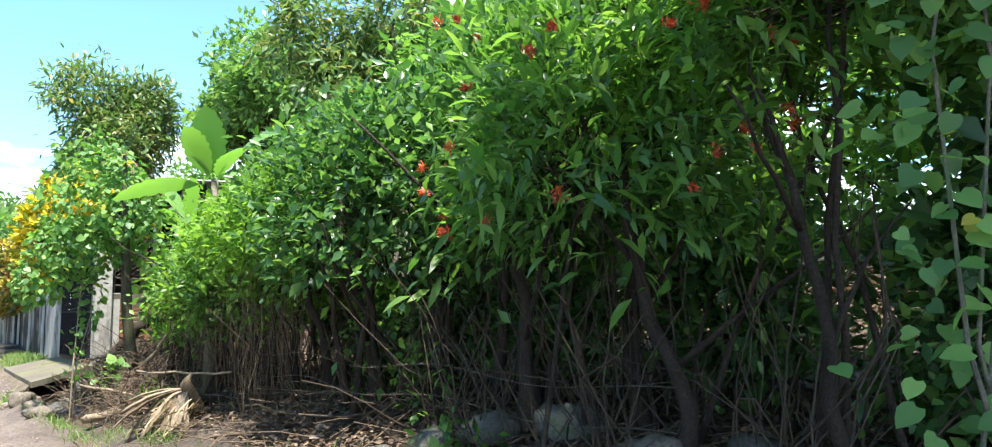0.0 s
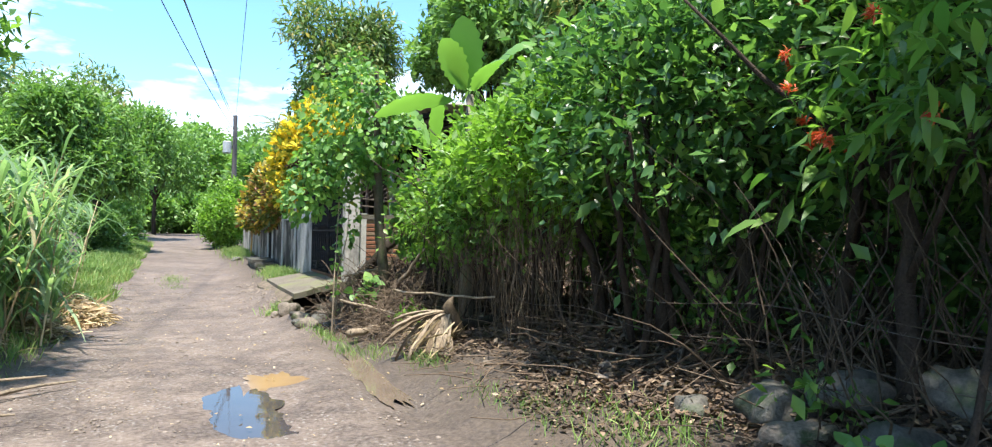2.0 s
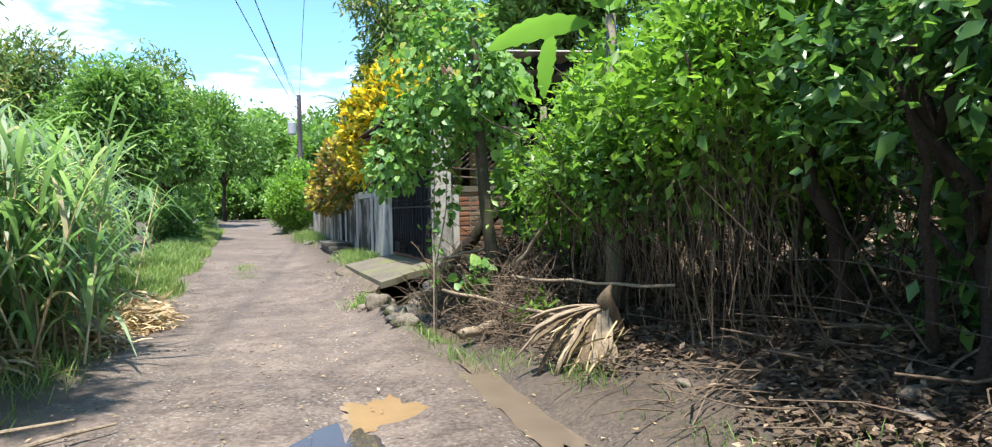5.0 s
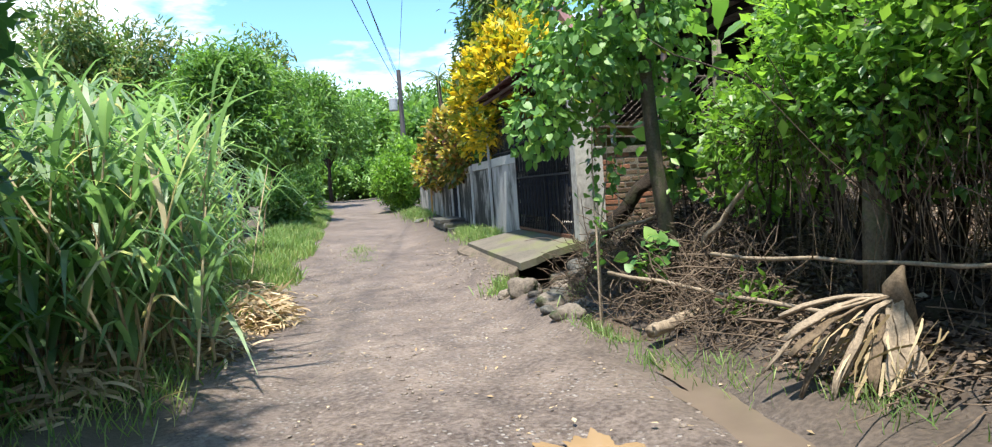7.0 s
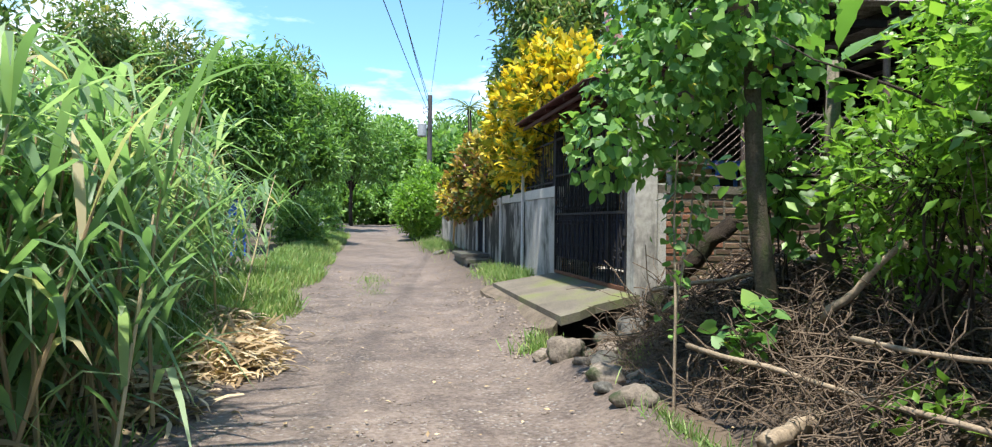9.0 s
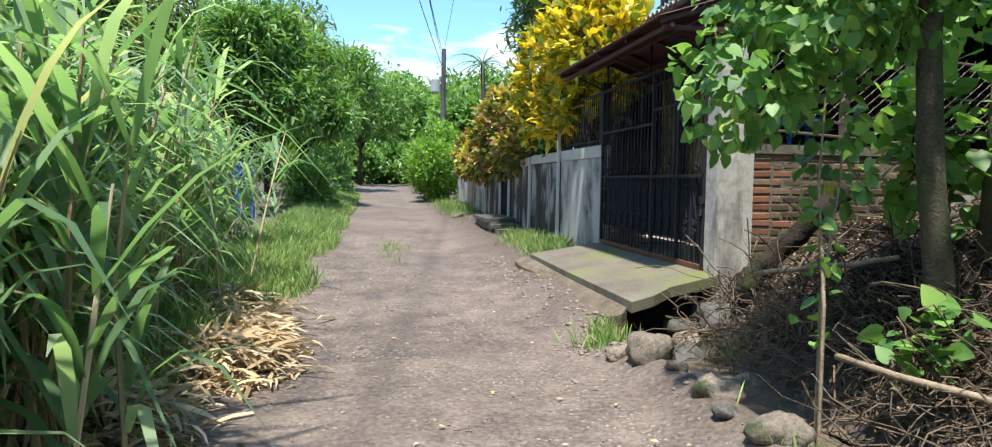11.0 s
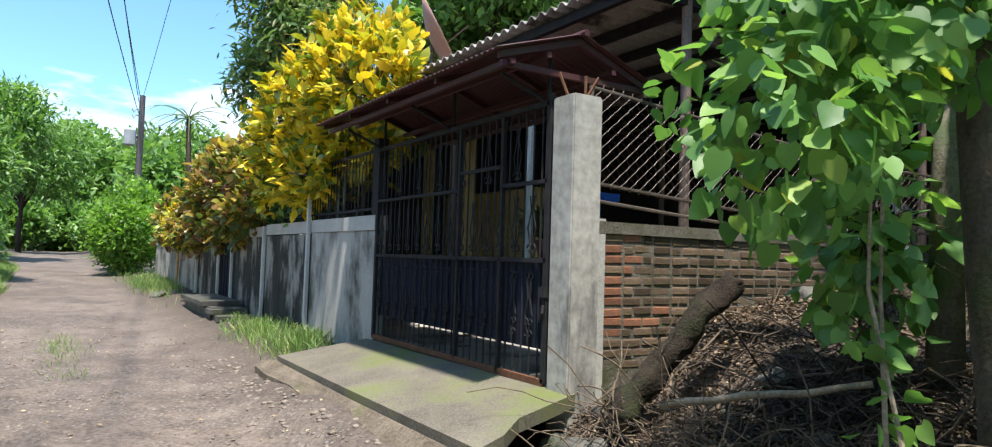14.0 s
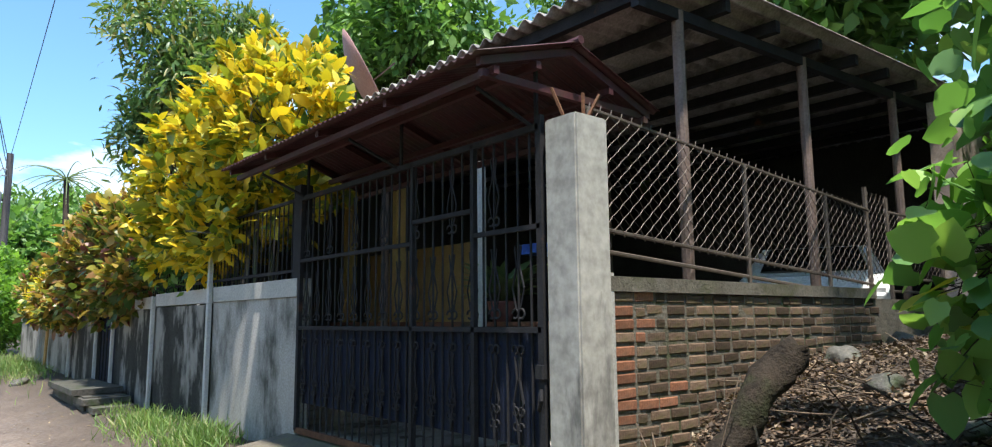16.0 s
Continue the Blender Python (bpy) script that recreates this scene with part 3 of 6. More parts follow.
door = thing("door_1", (2.53, 26.98, 0.55), "narrow dark metal wall door, closed", "door", kind="structure")
part("door_leaf", Geo().box(2.50, 26.40, 0.55, 2.54, 27.58, 1.86), M["sheet"], door)
for k in range(5):
    part("bar", Geo().tube([(2.485, 26.5 + 0.24 * k, 0.6), (2.485, 26.5 + 0.24 * k, 1.84)], 0.012, 6), M["iron"], door)
part("lintel", Geo().box(2.48, 26.37, 1.862, 2.60, 27.6, 1.95), M["concrete"], door)

fence = thing("fence", (2.54, 22.5, 2.03), "black iron bar fence on the garden wall", "fence")
for z in (2.12, 2.83):
    part("rail", Geo().box(2.525, 19.2, z - 0.015, 2.555, 30.1, z + 0.015), M["iron"], fence)
bar_me = Geo().tube([(0, 0, 0), (0, 0, 0.84)], 0.008, 5).mesh("bar")
for k in range(96):
    b = part("bar", bar_me, M["iron"], fence)
    b.matrix_parent_inverse = Matrix.Identity(4)
    b.location = (0, 19.26 + 0.113 * k - 22.5, -0.02)

# ---------------------------------------------------------------- gate
gate = thing("gate", (2.49, 17.35, 0.6), "black wrought-iron gate with blue-black sheet lower half, rust at the foot", "gate")
GY0, GY1, GZ0, GZ1 = 15.69, 19.03, 0.62, 2.81


def bar_box(y0, y1, z0, z1, x=2.475, t=0.018):
    return Geo().box(x - t, y0, z0, x + t, y1, z1)


part("frame_post", bar_box(GY0 - 0.02, GY0 + 0.03, GZ0, GZ1 + 0.06), M["iron"], gate)
part("frame_post", bar_box(GY1 - 0.03, GY1 + 0.02, GZ0, GZ1), M["iron"], gate)
for y in (16.35, 17.09):
    part("frame_post", bar_box(y - 0.018, y + 0.018, GZ0, GZ1), M["iron"], gate)
part("top_rail", bar_box(GY0, GY1, GZ1 - 0.03, GZ1 + 0.01), M["iron"], gate)
part("middle_rail", bar_box(GY0, GY1, 1.545, 1.58), M["iron"], gate)
part("bottom_rail", bar_box(GY0, GY1, GZ0 - 0.02, GZ0 + 0.03), M["rust"], gate)
part("rail", bar_box(17.09, GY1, 2.18, 2.21), M["iron"], gate)
part("rail", bar_box(GY0, 16.35, 2.17, 2.20), M["iron"], gate)
part("rail", bar_box(16.35, 17.09, 2.34, 2.37), M["iron"], gate)
gbar = Geo().tube([(0, 0, 0), (0, 0, 0.92)], 0.0085, 5).mesh("bar")
gbar_up = Geo().tube([(0, 0, 0), (0, 0, 1.22)], 0.0085, 5).mesh("bar")


def loop_pts(cy, cz, r, a0, a1, n=12):
    a = np.linspace(a0, a1, n)
    return np.column_stack([np.zeros(n), cy + r * np.cos(a), cz + r * np.sin(a)])


# two bent bars with curls, as they repeat between the uprights
bow = Geo()
for s in (-1, 1):
    bow.tube([(0, 0.0, 0.0), (0, s * 0.012, 0.12), (0, s * 0.045, 0.24), (0, s * 0.012, 0.38), (0, s * 0.03, 0.52)], 0.008, 5, False)
    bow.tube(loop_pts(s * 0.026, 0.56, 0.026, -0.5, 4.6), 0.0075, 5, False)
    bow.tube(loop_pts(s * 0.026, 0.19, 0.024, 1.0, 6.2), 0.0075, 5, False)
    bow.tube(loop_pts(s * 0.024, 0.10, 0.022, -2, 3.2), 0.0075, 5, False)
bow_me = bow.mesh("scroll")
curl = Geo()
for s in (-1, 1):
    curl.tube(loop_pts(s * 0.028, 0.0, 0.028, 0, 5.3), 0.0075, 5, False)
    curl.tube([(0, s * 0.02, 0.03), (0, s * 0.055, 0.16), (0, s * 0.012, 0.30), (0, s * 0.03, 0.42)], 0.006, 5, False)
curl_me = curl.mesh("scroll")


def hang(name, me, material, parent, dy, dz, dx=0.0):
    o = part(name, me, material, parent)
    o.matrix_parent_inverse = Matrix.Identity(4)
    o.location = (dx, dy, dz)
    return o


NB = 29
for k in range(1, NB):
    y = GY0 + (GY1 - GY0) * k / NB
    hang("bar", gbar, M["iron"], gate, y - 17.35, 0.03)
    hang("bar", gbar_up, M["iron"], gate, y - 17.35, 0.975)
    if k % 2 == 0:
        hang("scroll", bow_me, M["iron"], gate, y - 17.35, 0.28, -0.012)
        hang("scroll", curl_me, M["iron"], gate, y - 17.35, 1.06, -0.004)
        if k % 4 == 0:
            hang("scroll", curl_me, M["iron"], gate, y - 17.35, 1.66, -0.004)
sheet = Geo()
ys = np.linspace(GY0 + 0.02, GY1 - 0.02, 121)
xo = 2.505 + 0.010 * (np.arange(121) % 4 < 2)
sheet.add(np.vstack([np.column_stack([xo, ys, np.full(121, 0.87)]), np.column_stack([xo, ys, np.full(121, 1.55)])]), [(i, i + 1, 122 + i, 121 + i) for i in range(120)])
sh = part("sheet_panel", sheet, M["sheet"], gate, "ribbed blue-black steel sheet")
md = sh.modifiers.new("thick", "SOLIDIFY")
md.thickness = 0.004
lock = Geo().box(2.43, 15.66, 1.28, 2.47, 15.72, 1.36).tube([(2.44, 15.68, 1.22), (2.42, 15.66, 1.16), (2.43, 15.69, 1.10), (2.45, 15.7, 1.2)], 0.012, 6)
part("latch", lock, M["iron"], gate, "latch with a hanging chain")

pillar = thing("pillar", (2.59, 15.50, 0.4), "grey cement gate pillar stained brown at its foot", "pillar")
bm = bmesh.new()
bmesh.ops.create_cube(bm, size=1)
bmesh.ops.scale(bm, vec=(0.28, 0.26, 2.82), verts=bm.verts)
bmesh.ops.translate(bm, vec=(2.59, 15.50, 1.41), verts=bm.verts)
bmesh.ops.bevel(bm, geom=bm.edges[:], offset=0.012, segments=2, affect="EDGES")
me = bpy.data.meshes.new("shaft")
bm.to_mesh(me)
bm.free()
part("shaft", me, M["pillar"], pillar)
for a, b in (((2.5, 15.5, 2.80), (2.44, 15.55, 3.0)), ((2.62, 15.45, 2.80), (2.72, 15.42, 2.98)), ((2.66, 15.5, 2.8), (2.66, 15.5, 3.0))):
    part("reinforcing_bar", Geo().tube([a, b], 0.012, 5), M["rust"], pillar)
part("gate_post", Geo().box(2.47, 19.06, 2.04, 2.60, 19.20, 2.95), M["iron"], gate, "black steel box post")

# ---------------------------------------------------------------- entrance slab and steps
slab = thing("entrance_slab", (2.0, 17.4, 0.3), "worn cement driveway slab with green moss, bridging the ditch", "slab")


def wedge(pts, thick):
    top = np.array(pts, float)
    bot = top - np.array((0, 0, thick))
    n = len(top)
    return Geo().add(np.vstack([top, bot]), [tuple(range(n)), tuple(range(2 * n - 1, n - 1, -1))] + [(i, n + i, n + (i + 1) % n, (i + 1) % n) for i in range(n)])


part("slab", wedge([(1.48, 15.0, 0.405), (1.72, 15.08, 0.45), (1.95, 15.25, 0.50), (2.52, 15.36, 0.60), (2.47, 15.6, 0.60), (2.52, 19.2, 0.585), (1.50, 19.45, 0.385), (1.47, 17.2, 0.40)], 0.10), M["slab"], slab)
part("apron", wedge([(1.24, 15.4, 0.24), (1.30, 15.12, 0.25), (1.40, 15.05, 0.28), (1.468, 15.10, 0.34), (1.458, 17.2, 0.335), (1.488, 19.45, 0.335), (1.44, 19.8, 0.31), (1.32, 19.7, 0.25), (1.30, 19.2, 0.23), (1.34, 18.4, 0.24), (1.26, 17.6, 0.235), (1.33, 16.8, 0.25), (1.25, 16.0, 0.24)], 0.20), M["apron"], slab, "sandy broken lower strip")
rr = np.random.default_rng(4)
rub = Geo()


def stone_mesh(r, sx, sy, sz, sub=3, jag=0.42):
    bm = bmesh.new()
    bmesh.ops.create_icosphere(bm, subdivisions=sub, radius=1)
    off = Vector(r.normal(0, 20, 3))
    for v in bm.verts:
        k = 1 + jag * noise.noise(v.co * 1.1 + off) + jag * 0.45 * noise.noise(v.co * 3 + off)
        v.co = Vector((v.co.x * sx * k, v.co.y * sy * k, max(v.co.z, -0.5) * sz * k))
    me = bpy.data.meshes.new("rock")
    bm.to_mesh(me)
    bm.free()
    me.polygons.foreach_set("use_smooth", [True] * len(me.polygons))
    return me


def rock(x, y, s, mat="rock", z=None, flat=0.7, label="rounded brown field rock beside the ditch", group="ditch rocks", seed=0):
    r = np.random.default_rng(seed + int(x * 100) + int(y * 37))
    me = stone_mesh(r, s * r.uniform(0.85, 1.2), s * r.uniform(0.8, 1.1), s * flat)
    o = solid("rock", me, M[mat], label, "rock", group)
    o.location = (x, y, (float(ground_z(x, y)) if z is None else z) + s * flat * 0.12)
    o.rotation_euler = (r.normal(0, 0.15), r.normal(0, 0.15), r.random() * 6.28)
    return o


for x, y, s, mat in ((1.27, 13.95, 0.21, "rock"), (1.10, 14.25, 0.11, "rock"), (1.42, 14.35, 0.15, "rock"), (1.52, 13.8, 0.13, "rock"), (1.30, 12.98, 0.15, "rock"), (1.26, 12.25, 0.13, "rock"),
                     (1.95, 13.75, 0.17, "rockdark"), (1.85, 14.65, 0.24, "rockdark"), (2.05, 15.05, 0.15, "rock"), (2.30, 14.98, 0.22, "rockdark"), (1.28, 13.55, 0.07, "rock"), (1.40, 13.5, 0.06, "rock"),
                     (1.62, 14.85, 0.14, "rock"), (1.18, 12.65, 0.08, "rockdark"), (1.62, 12.0, 0.10, "rockdark"), (2.62, 14.95, 0.17, "rock"), (2.95, 14.3, 0.10, "rockdark"), (3.3, 14.25, 0.12, "rockdark"), (2.95, 13.7, 0.10, "rock"), (3.7, 13.9, 0.12, "rockdark"), (4.2, 14.5, 0.13, "rockdark"), (4.8, 15.0, 0.16, "rockdark"), (6.3, 15.1, 0.2, "rockdark")):
    rock(x, y, s, mat)
for x, y, s, mat in ((3.0, 5.3, 0.24, "rockdark"), (2.82, 4.9, 0.17, "rock"), (2.95, 4.35, 0.22, "rockdark"), (3.3, 4.9, 0.25, "rockdark"), (2.9, 3.75, 0.2, "rockdark"), (3.55, 4.35, 0.26, "rockdark"), (3.1, 3.2, 0.21, "rockdark"), (2.75, 5.75, 0.14, "rockdark"), (3.35, 3.5, 0.2, "rock"), (3.6, 2.9, 0.2, "rockdark"), (3.2, 2.5, 0.18, "rockdark")):
    rock(x, y, s, mat, label="mossy dark boulder on the leaf-littered bank", group="bank boulders")
for x, y, s in ((2.54, 7.73, 0.075), (2.94, 7.03, 0.09), (2.35, 8.3, 0.05), (2.9, 6.2, 0.08)):
    rock(x, y, s, "rock", label="small pale stone among dead leaves", group="bank stones")

steps = thing("garden_steps", (2.15, 27.2, 0.3), "mossy dark stone steps up to the wall door", "steps")
for x0, y0, y1, z in ((1.80, 24.25, 25.0, 0.41), (1.74, 24.65, 25.7, 0.50), (1.68, 25.2, 27.7, 0.61)):
    part("step", wedge([(x0, y0, z), (2.40, y0 + 0.06, z + 0.01), (2.40, y1, z), (x0 + 0.04, y1 - 0.05, z - 0.01)], 0.085), M["rockdark"], steps)
part("step_base", Geo().box(1.80, 24.9, 0.05, 2.38, 27.6, 0.52), M["rockdark"], steps)
for x, y, s in ((1.62, 15.2, 0.15), (1.86, 15.32, 0.17), (2.12, 15.38, 0.16), (2.36, 15.4, 0.15), (1.74, 15.02, 0.11)):
    rock(x, y, s, "rockdark", label="dark damp rock packed under the driveway slab")
rock(1.6, 30.2, 0.2, "rockdark", label="flat dark stone by the wall", group="wall stones", flat=0.5)

# ---------------------------------------------------------------- canopy over the gate
def corrugated(x0, x1, y0, y1, z0, z1, pitch, amp, along="y"):
    """Sheet whose ribs run in x (waves counted along y)."""
    n = int((y1 - y0) / pitch * 8)
    ys = np.linspace(y0, y1, n)
    w = amp * np.sin(2 * math.pi * (ys - y0) / pitch)
    xs = np.linspace(x0, x1, 6)
    v = np.vstack([np.column_stack([np.full(n, x), ys, z0 + (z1 - z0) * (x - x0) / (x1 - x0) + w]) for x in xs])
    f = np.array([(i * n + j, i * n + j + 1, (i + 1) * n + j + 1, (i + 1) * n + j) for i in range(5) for j in range(n - 1)])
    return bulk("sheet", v, f, True)


canopy = thing("gate_canopy", (2.6, 17.2, 2.95), "maroon corrugated metal canopy over the gate", "canopy")
for x0, x1, z0, z1 in ((1.86, 2.66, 3.085, 3.335), (2.66, 3.47, 3.335, 3.04)):
    o = part("sheet", corrugated(x0, x1, 15.53, 19.55, z0, z1, 0.076, 0.009), M["maroon"], canopy)
    o.modifiers.new("thick", "SOLIDIFY").thickness = 0.005
part("ridge_cap", Geo().tube([(2.66, 15.50, 3.345), (2.66, 19.58, 3.345)], 0.028, 8), M["maroon"], canopy)
for y in (15.6, 16.6, 17.6, 18.6, 19.45):
    part("rafter", wedge([(1.92, y - 0.02, 3.085), (1.92, y + 0.02, 3.085), (2.66, y + 0.02, 3.315), (2.66, y - 0.02, 3.315)], 0.05), M["maroon"], canopy)
    part("rafter", wedge([(2.66, y - 0.02, 3.315), (2.66, y + 0.02, 3.315), (3.42, y + 0.02, 3.035), (3.42, y - 0.02, 3.035)], 0.05), M["maroon"], canopy)
for x, z in ((2.02, 3.045), (2.35, 3.15), (3.0, 3.12), (3.35, 2.99)):
    part("purlin", Geo().box(x - 0.02, 15.56, z - 0.045, x + 0.02, 19.5, z), M["maroon"], canopy)
part("tie_beam", Geo().box(1.95, 15.60, 2.985, 3.42, 15.64, 3.03), M["maroon"], canopy)
for y in (15.75, 17.3, 18.95):
    part("strut", Geo().tube([(2.49, y, 2.80), (2.06, y + 0.05, 2.99)], 0.014, 5), M["iron"], canopy)
    part("upright", Geo().tube([(2.5, y, 2.79), (2.5, y, 3.20)], 0.016, 5), M["iron"], canopy)

# ---------------------------------------------------------------- side brick wall, chain-link fence, shed
bw = thing("wall_side", (4.6, 15.6, 1.0), "old brick side wall with moss and a cement strip", "wall", kind="structure")
part("core", Geo().box(2.735, 15.512, 0.1, 8.6, 15.66, 1.79), M["mortar"], bw, "mortar bed")
part("cement_strip", Geo().box(2.732, 15.492, 0.1, 2.89, 15.511, 1.905), M["cement"], bw, "smeared cement strip")
part("coping", Geo().box(2.735, 15.49, 1.792, 6.7, 15.67, 1.885), M["mortar"], bw, "dark cement coping")

link = thing("chainlink_fence", (4.7, 15.58, 1.88), "rusty diamond chain-link fence on the brick wall", "fence")


def mesh_top(x):
    return 2.95 - 0.068 * (x - 2.86)


def mesh_foot(x):
    return 2.19 - 0.064 * (x - 2.86)


def diamond_mesh(x0, x1, y, pitch, rows, wire_r, top, foot):
    """Zigzag wires side by side, each hooked into the next."""
    g = Geo()
    for k in range(int((x1 - x0) / pitch)):
        x = x0 + pitch * k
        g.tube([(x + (pitch if (j + k) % 2 else 0), y + 0.005 * (-1) ** j, foot(x) + (top(x) - foot(x)) * j / (rows - 1)) for j in range(rows)], wire_r, 3, False)
        g.tube([(x + pitch * (k % 2), y, top(x)), (x + pitch * (k % 2) + 0.012, y, top(x) + 0.035)], wire_r, 3, False)
        g.tube([(x + pitch * (k % 2), y, foot(x)), (x + pitch * (k % 2), y, foot(x) - 0.03)], wire_r, 3, False)
    return g


tagged(part("wire_mesh", diamond_mesh(2.80, 5.98, 15.58, 0.052, 17, 0.0036, mesh_top, mesh_foot), M["galv"], link, "diamond wire mesh"), kind="stuff")
for dz, f in ((0.0, mesh_top), (0.0, mesh_foot), (-0.14, mesh_foot)):
    part("rail", Geo().tube([(2.78, 15.592, f(2.78) + dz), (6.9, 15.592, f(6.9) + dz)], 0.015, 6), M["galv"], link)
for x in (2.80, 4.62, 5.98):
    part("post", Geo().tube([(x, 15.592, 1.84), (x, 15.592, mesh_top(x))], 0.02, 6), M["galv"], link)
far_link = thing("chainlink_fence", (7.6, 15.62, 1.7), "dark chain-link fence panel by the shed post", "fence")
tagged(part("wire_mesh", diamond_mesh(6.04, 6.88, 15.60, 0.052, 17, 0.0034, mesh_top, mesh_foot), M["galv"], far_link), kind="stuff")
tagged(part("wire_mesh", diamond_mesh(6.98, 7.42, 15.62, 0.052, 19, 0.0034, lambda x: 2.84, lambda x: 2.0), M["galv"], far_link), kind="stuff")
tagged(part("wire_mesh", diamond_mesh(7.46, 8.92, 15.64, 0.06, 17, 0.0034, lambda x: 2.72, lambda x: 2.02), M["galv"], far_link), kind="stuff")
for x, top in ((6.94, 2.92), (7.44, 2.86), (8.95, 2.74)):
    part("post", Geo().tube([(x, 15.63, 1.6), (x, 15.63, top)], 0.024, 6), M["galv"], far_link)
for z in (2.72, 2.02, 1.88):
    part("rail", Geo().tube([(7.44, 15.65, z), (8.95, 15.65, z)], 0.014, 6), M["galv"], far_link)

shed = thing("open_shed", (6.0, 19.0, 0.6), "open shed with grey corrugated roof on rust-brown posts", "shed")


def roof_at(x):
    return 4.13 + 0.046 * (x - 3.5)


o = part("roof_sheet", corrugated(3.45, 11.7, 15.42, 24.0, roof_at(3.45), roof_at(11.7), 0.177, 0.030), M["fibro"], shed, "grey corrugated roofing")
o.modifiers.new("thick", "SOLIDIFY").thickness = 0.010
for k in range(10):
    x = 3.62 + 0.78 * k
    part("purlin", Geo().box(x - 0.035, 15.52, roof_at(x) - 0.145, x + 0.035, 23.9, roof_at(x) - 0.04), M["iron"], shed)
for y in (15.70, 20.0):
    part("beam", wedge([(3.5, y, roof_at(3.5) - 0.15), (11.5, y, roof_at(11.5) - 0.15), (11.5, y + 0.07, roof_at(11.5) - 0.15), (3.5, y + 0.07, roof_at(3.5) - 0.15)], 0.09), M["iron"], shed)
for x, y in ((4.02, 15.735), (6.0, 15.735), (8.14, 15.735), (4.02, 20.04), (8.14, 20.04)):
    part("post", Geo().tube([(x, y, 0.4), (x, y, roof_at(x) - 0.16)], 0.047, 10), M["postbrown"], shed)

# house behind the gate
house = thing("house", (7.0, 24.0, 0.55), "ochre house with a dark porch behind the gate", "house")
part("wall", Geo().box(5.9, 20.6, 0.3, 6.05, 30.0, 2.75), M["ochre"], house, "ochre painted porch wall")
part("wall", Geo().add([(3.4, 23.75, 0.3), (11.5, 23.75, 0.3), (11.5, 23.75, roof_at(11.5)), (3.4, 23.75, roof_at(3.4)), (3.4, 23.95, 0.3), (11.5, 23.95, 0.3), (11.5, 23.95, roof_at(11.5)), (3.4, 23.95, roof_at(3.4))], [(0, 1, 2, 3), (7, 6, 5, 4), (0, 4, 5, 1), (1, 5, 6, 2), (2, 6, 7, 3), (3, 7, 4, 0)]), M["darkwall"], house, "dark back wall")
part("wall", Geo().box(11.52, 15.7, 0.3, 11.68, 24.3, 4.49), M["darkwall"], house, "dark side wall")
part("wall", Geo().box(9.0, 15.4, 1.0, 11.6, 15.66, 4.2), M["pinkwall"], house, "faded pinkish end wall")
part("roof", wedge([(4.4, 24.4, 3.1), (4.4, 33.0, 3.1), (9.5, 33.0, 4.5), (9.5, 24.4, 4.5)], 0.06), M["fibro"], house)
part("floor", Geo().box(2.65, 15.7, 0.3, 9.0, 24.0, 0.575), M["concrete"], house, "cement yard floor")
for y in (21.2, 22.6):
    part("porch_column", Geo().box(4.9, y, 0.57, 5.06, y + 0.14, 3.95), M["ochre"], house)
planter = thing("planter", (4.6, 19.6, 0.57), "low brick planter wall behind the gate", "planter")
part("body", Geo().box(4.45, 17.4, 0.57, 4.75, 22.2, 1.55), M["brickmoss"], planter)
part("rim", Geo().box(4.43, 17.38, 1.552, 4.77, 22.22, 1.60), M["brick"], planter)
pp = thing("yard_post", (4.2, 18.4, 0.57), "pale steel yard post", "post")
part("shaft", Geo().tube([(4.2, 18.4, 0.57), (4.2, 18.4, 4.1)], 0.05, 10), M["pale"], pp)
pot = thing("potted_plant", (4.6, 18.55, 1.6), "spiky potted plant in a reddish pot on the planter", "plant")
a = np.linspace(0, 2 * math.pi, 14, endpoint=False)
gpot = Geo().tube([(4.6, 18.55, 1.601), (4.6, 18.55, 1.72), (4.6, 18.55, 1.80), (4.6, 18.55, 1.82)], [0.10, 0.14, 0.16, 0.17], 14)
part("pot", gpot.mesh("pot", True), M["terracotta"], pot)
n = 60
az = rng.random(n) * 6.28
part("foliage", leaves("foliage", np.tile((4.6, 18.55, 1.82), (n, 1)), np.column_stack([np.cos(az), np.sin(az), rng.uniform(0.3, 1.6, n)]), rng.uniform(0.45, 0.7, n), LONG, tumble=0.15), M["palm"], pot)
solid("plastic_crate", Geo().box(4.9, 18.2, 2.35, 5.5, 18.6, 2.46).box(4.95, 18.25, 0.575, 5.0, 18.3, 2.35).box(5.4, 18.5, 0.575, 5.45, 18.55, 2.35), M["blue"], "bright blue plastic tray on a stand behind the gate", "tray")

# white car in the shed
car = thing("car", (8.15, 18.4, 1.15), "white parked car in the dark shed", "car")
bm = bmesh.new()
prof = [(-2.0, 0.35), (-2.05, 0.75), (-1.9, 0.95), (-0.9, 1.02), (-0.4, 1.42), (1.0, 1.44), (1.7, 1.05), (2.05, 0.98), (2.08, 0.4)]
vs = [[bm.verts.new((8.15 + s * 0.82 * (0.86 if z > 1.1 else 1), 18.6 + y, 1.15 + z)) for y, z in prof] for s in (-1, 1)]
for i in range(len(prof)):
    j = (i + 1) % len(prof)
    bm.faces.new((vs[0][i], vs[0][j], vs[1][j], vs[1][i]))
bm.faces.new(vs[0][::-1])
bm.faces.new(vs[1])
bmesh.ops.bevel(bm, geom=bm.edges[:], offset=0.05, segments=2, affect="EDGES")
me = bpy.data.meshes.new("body")
bm.to_mesh(me)
bm.free()
part("body", me, M["white"], car)
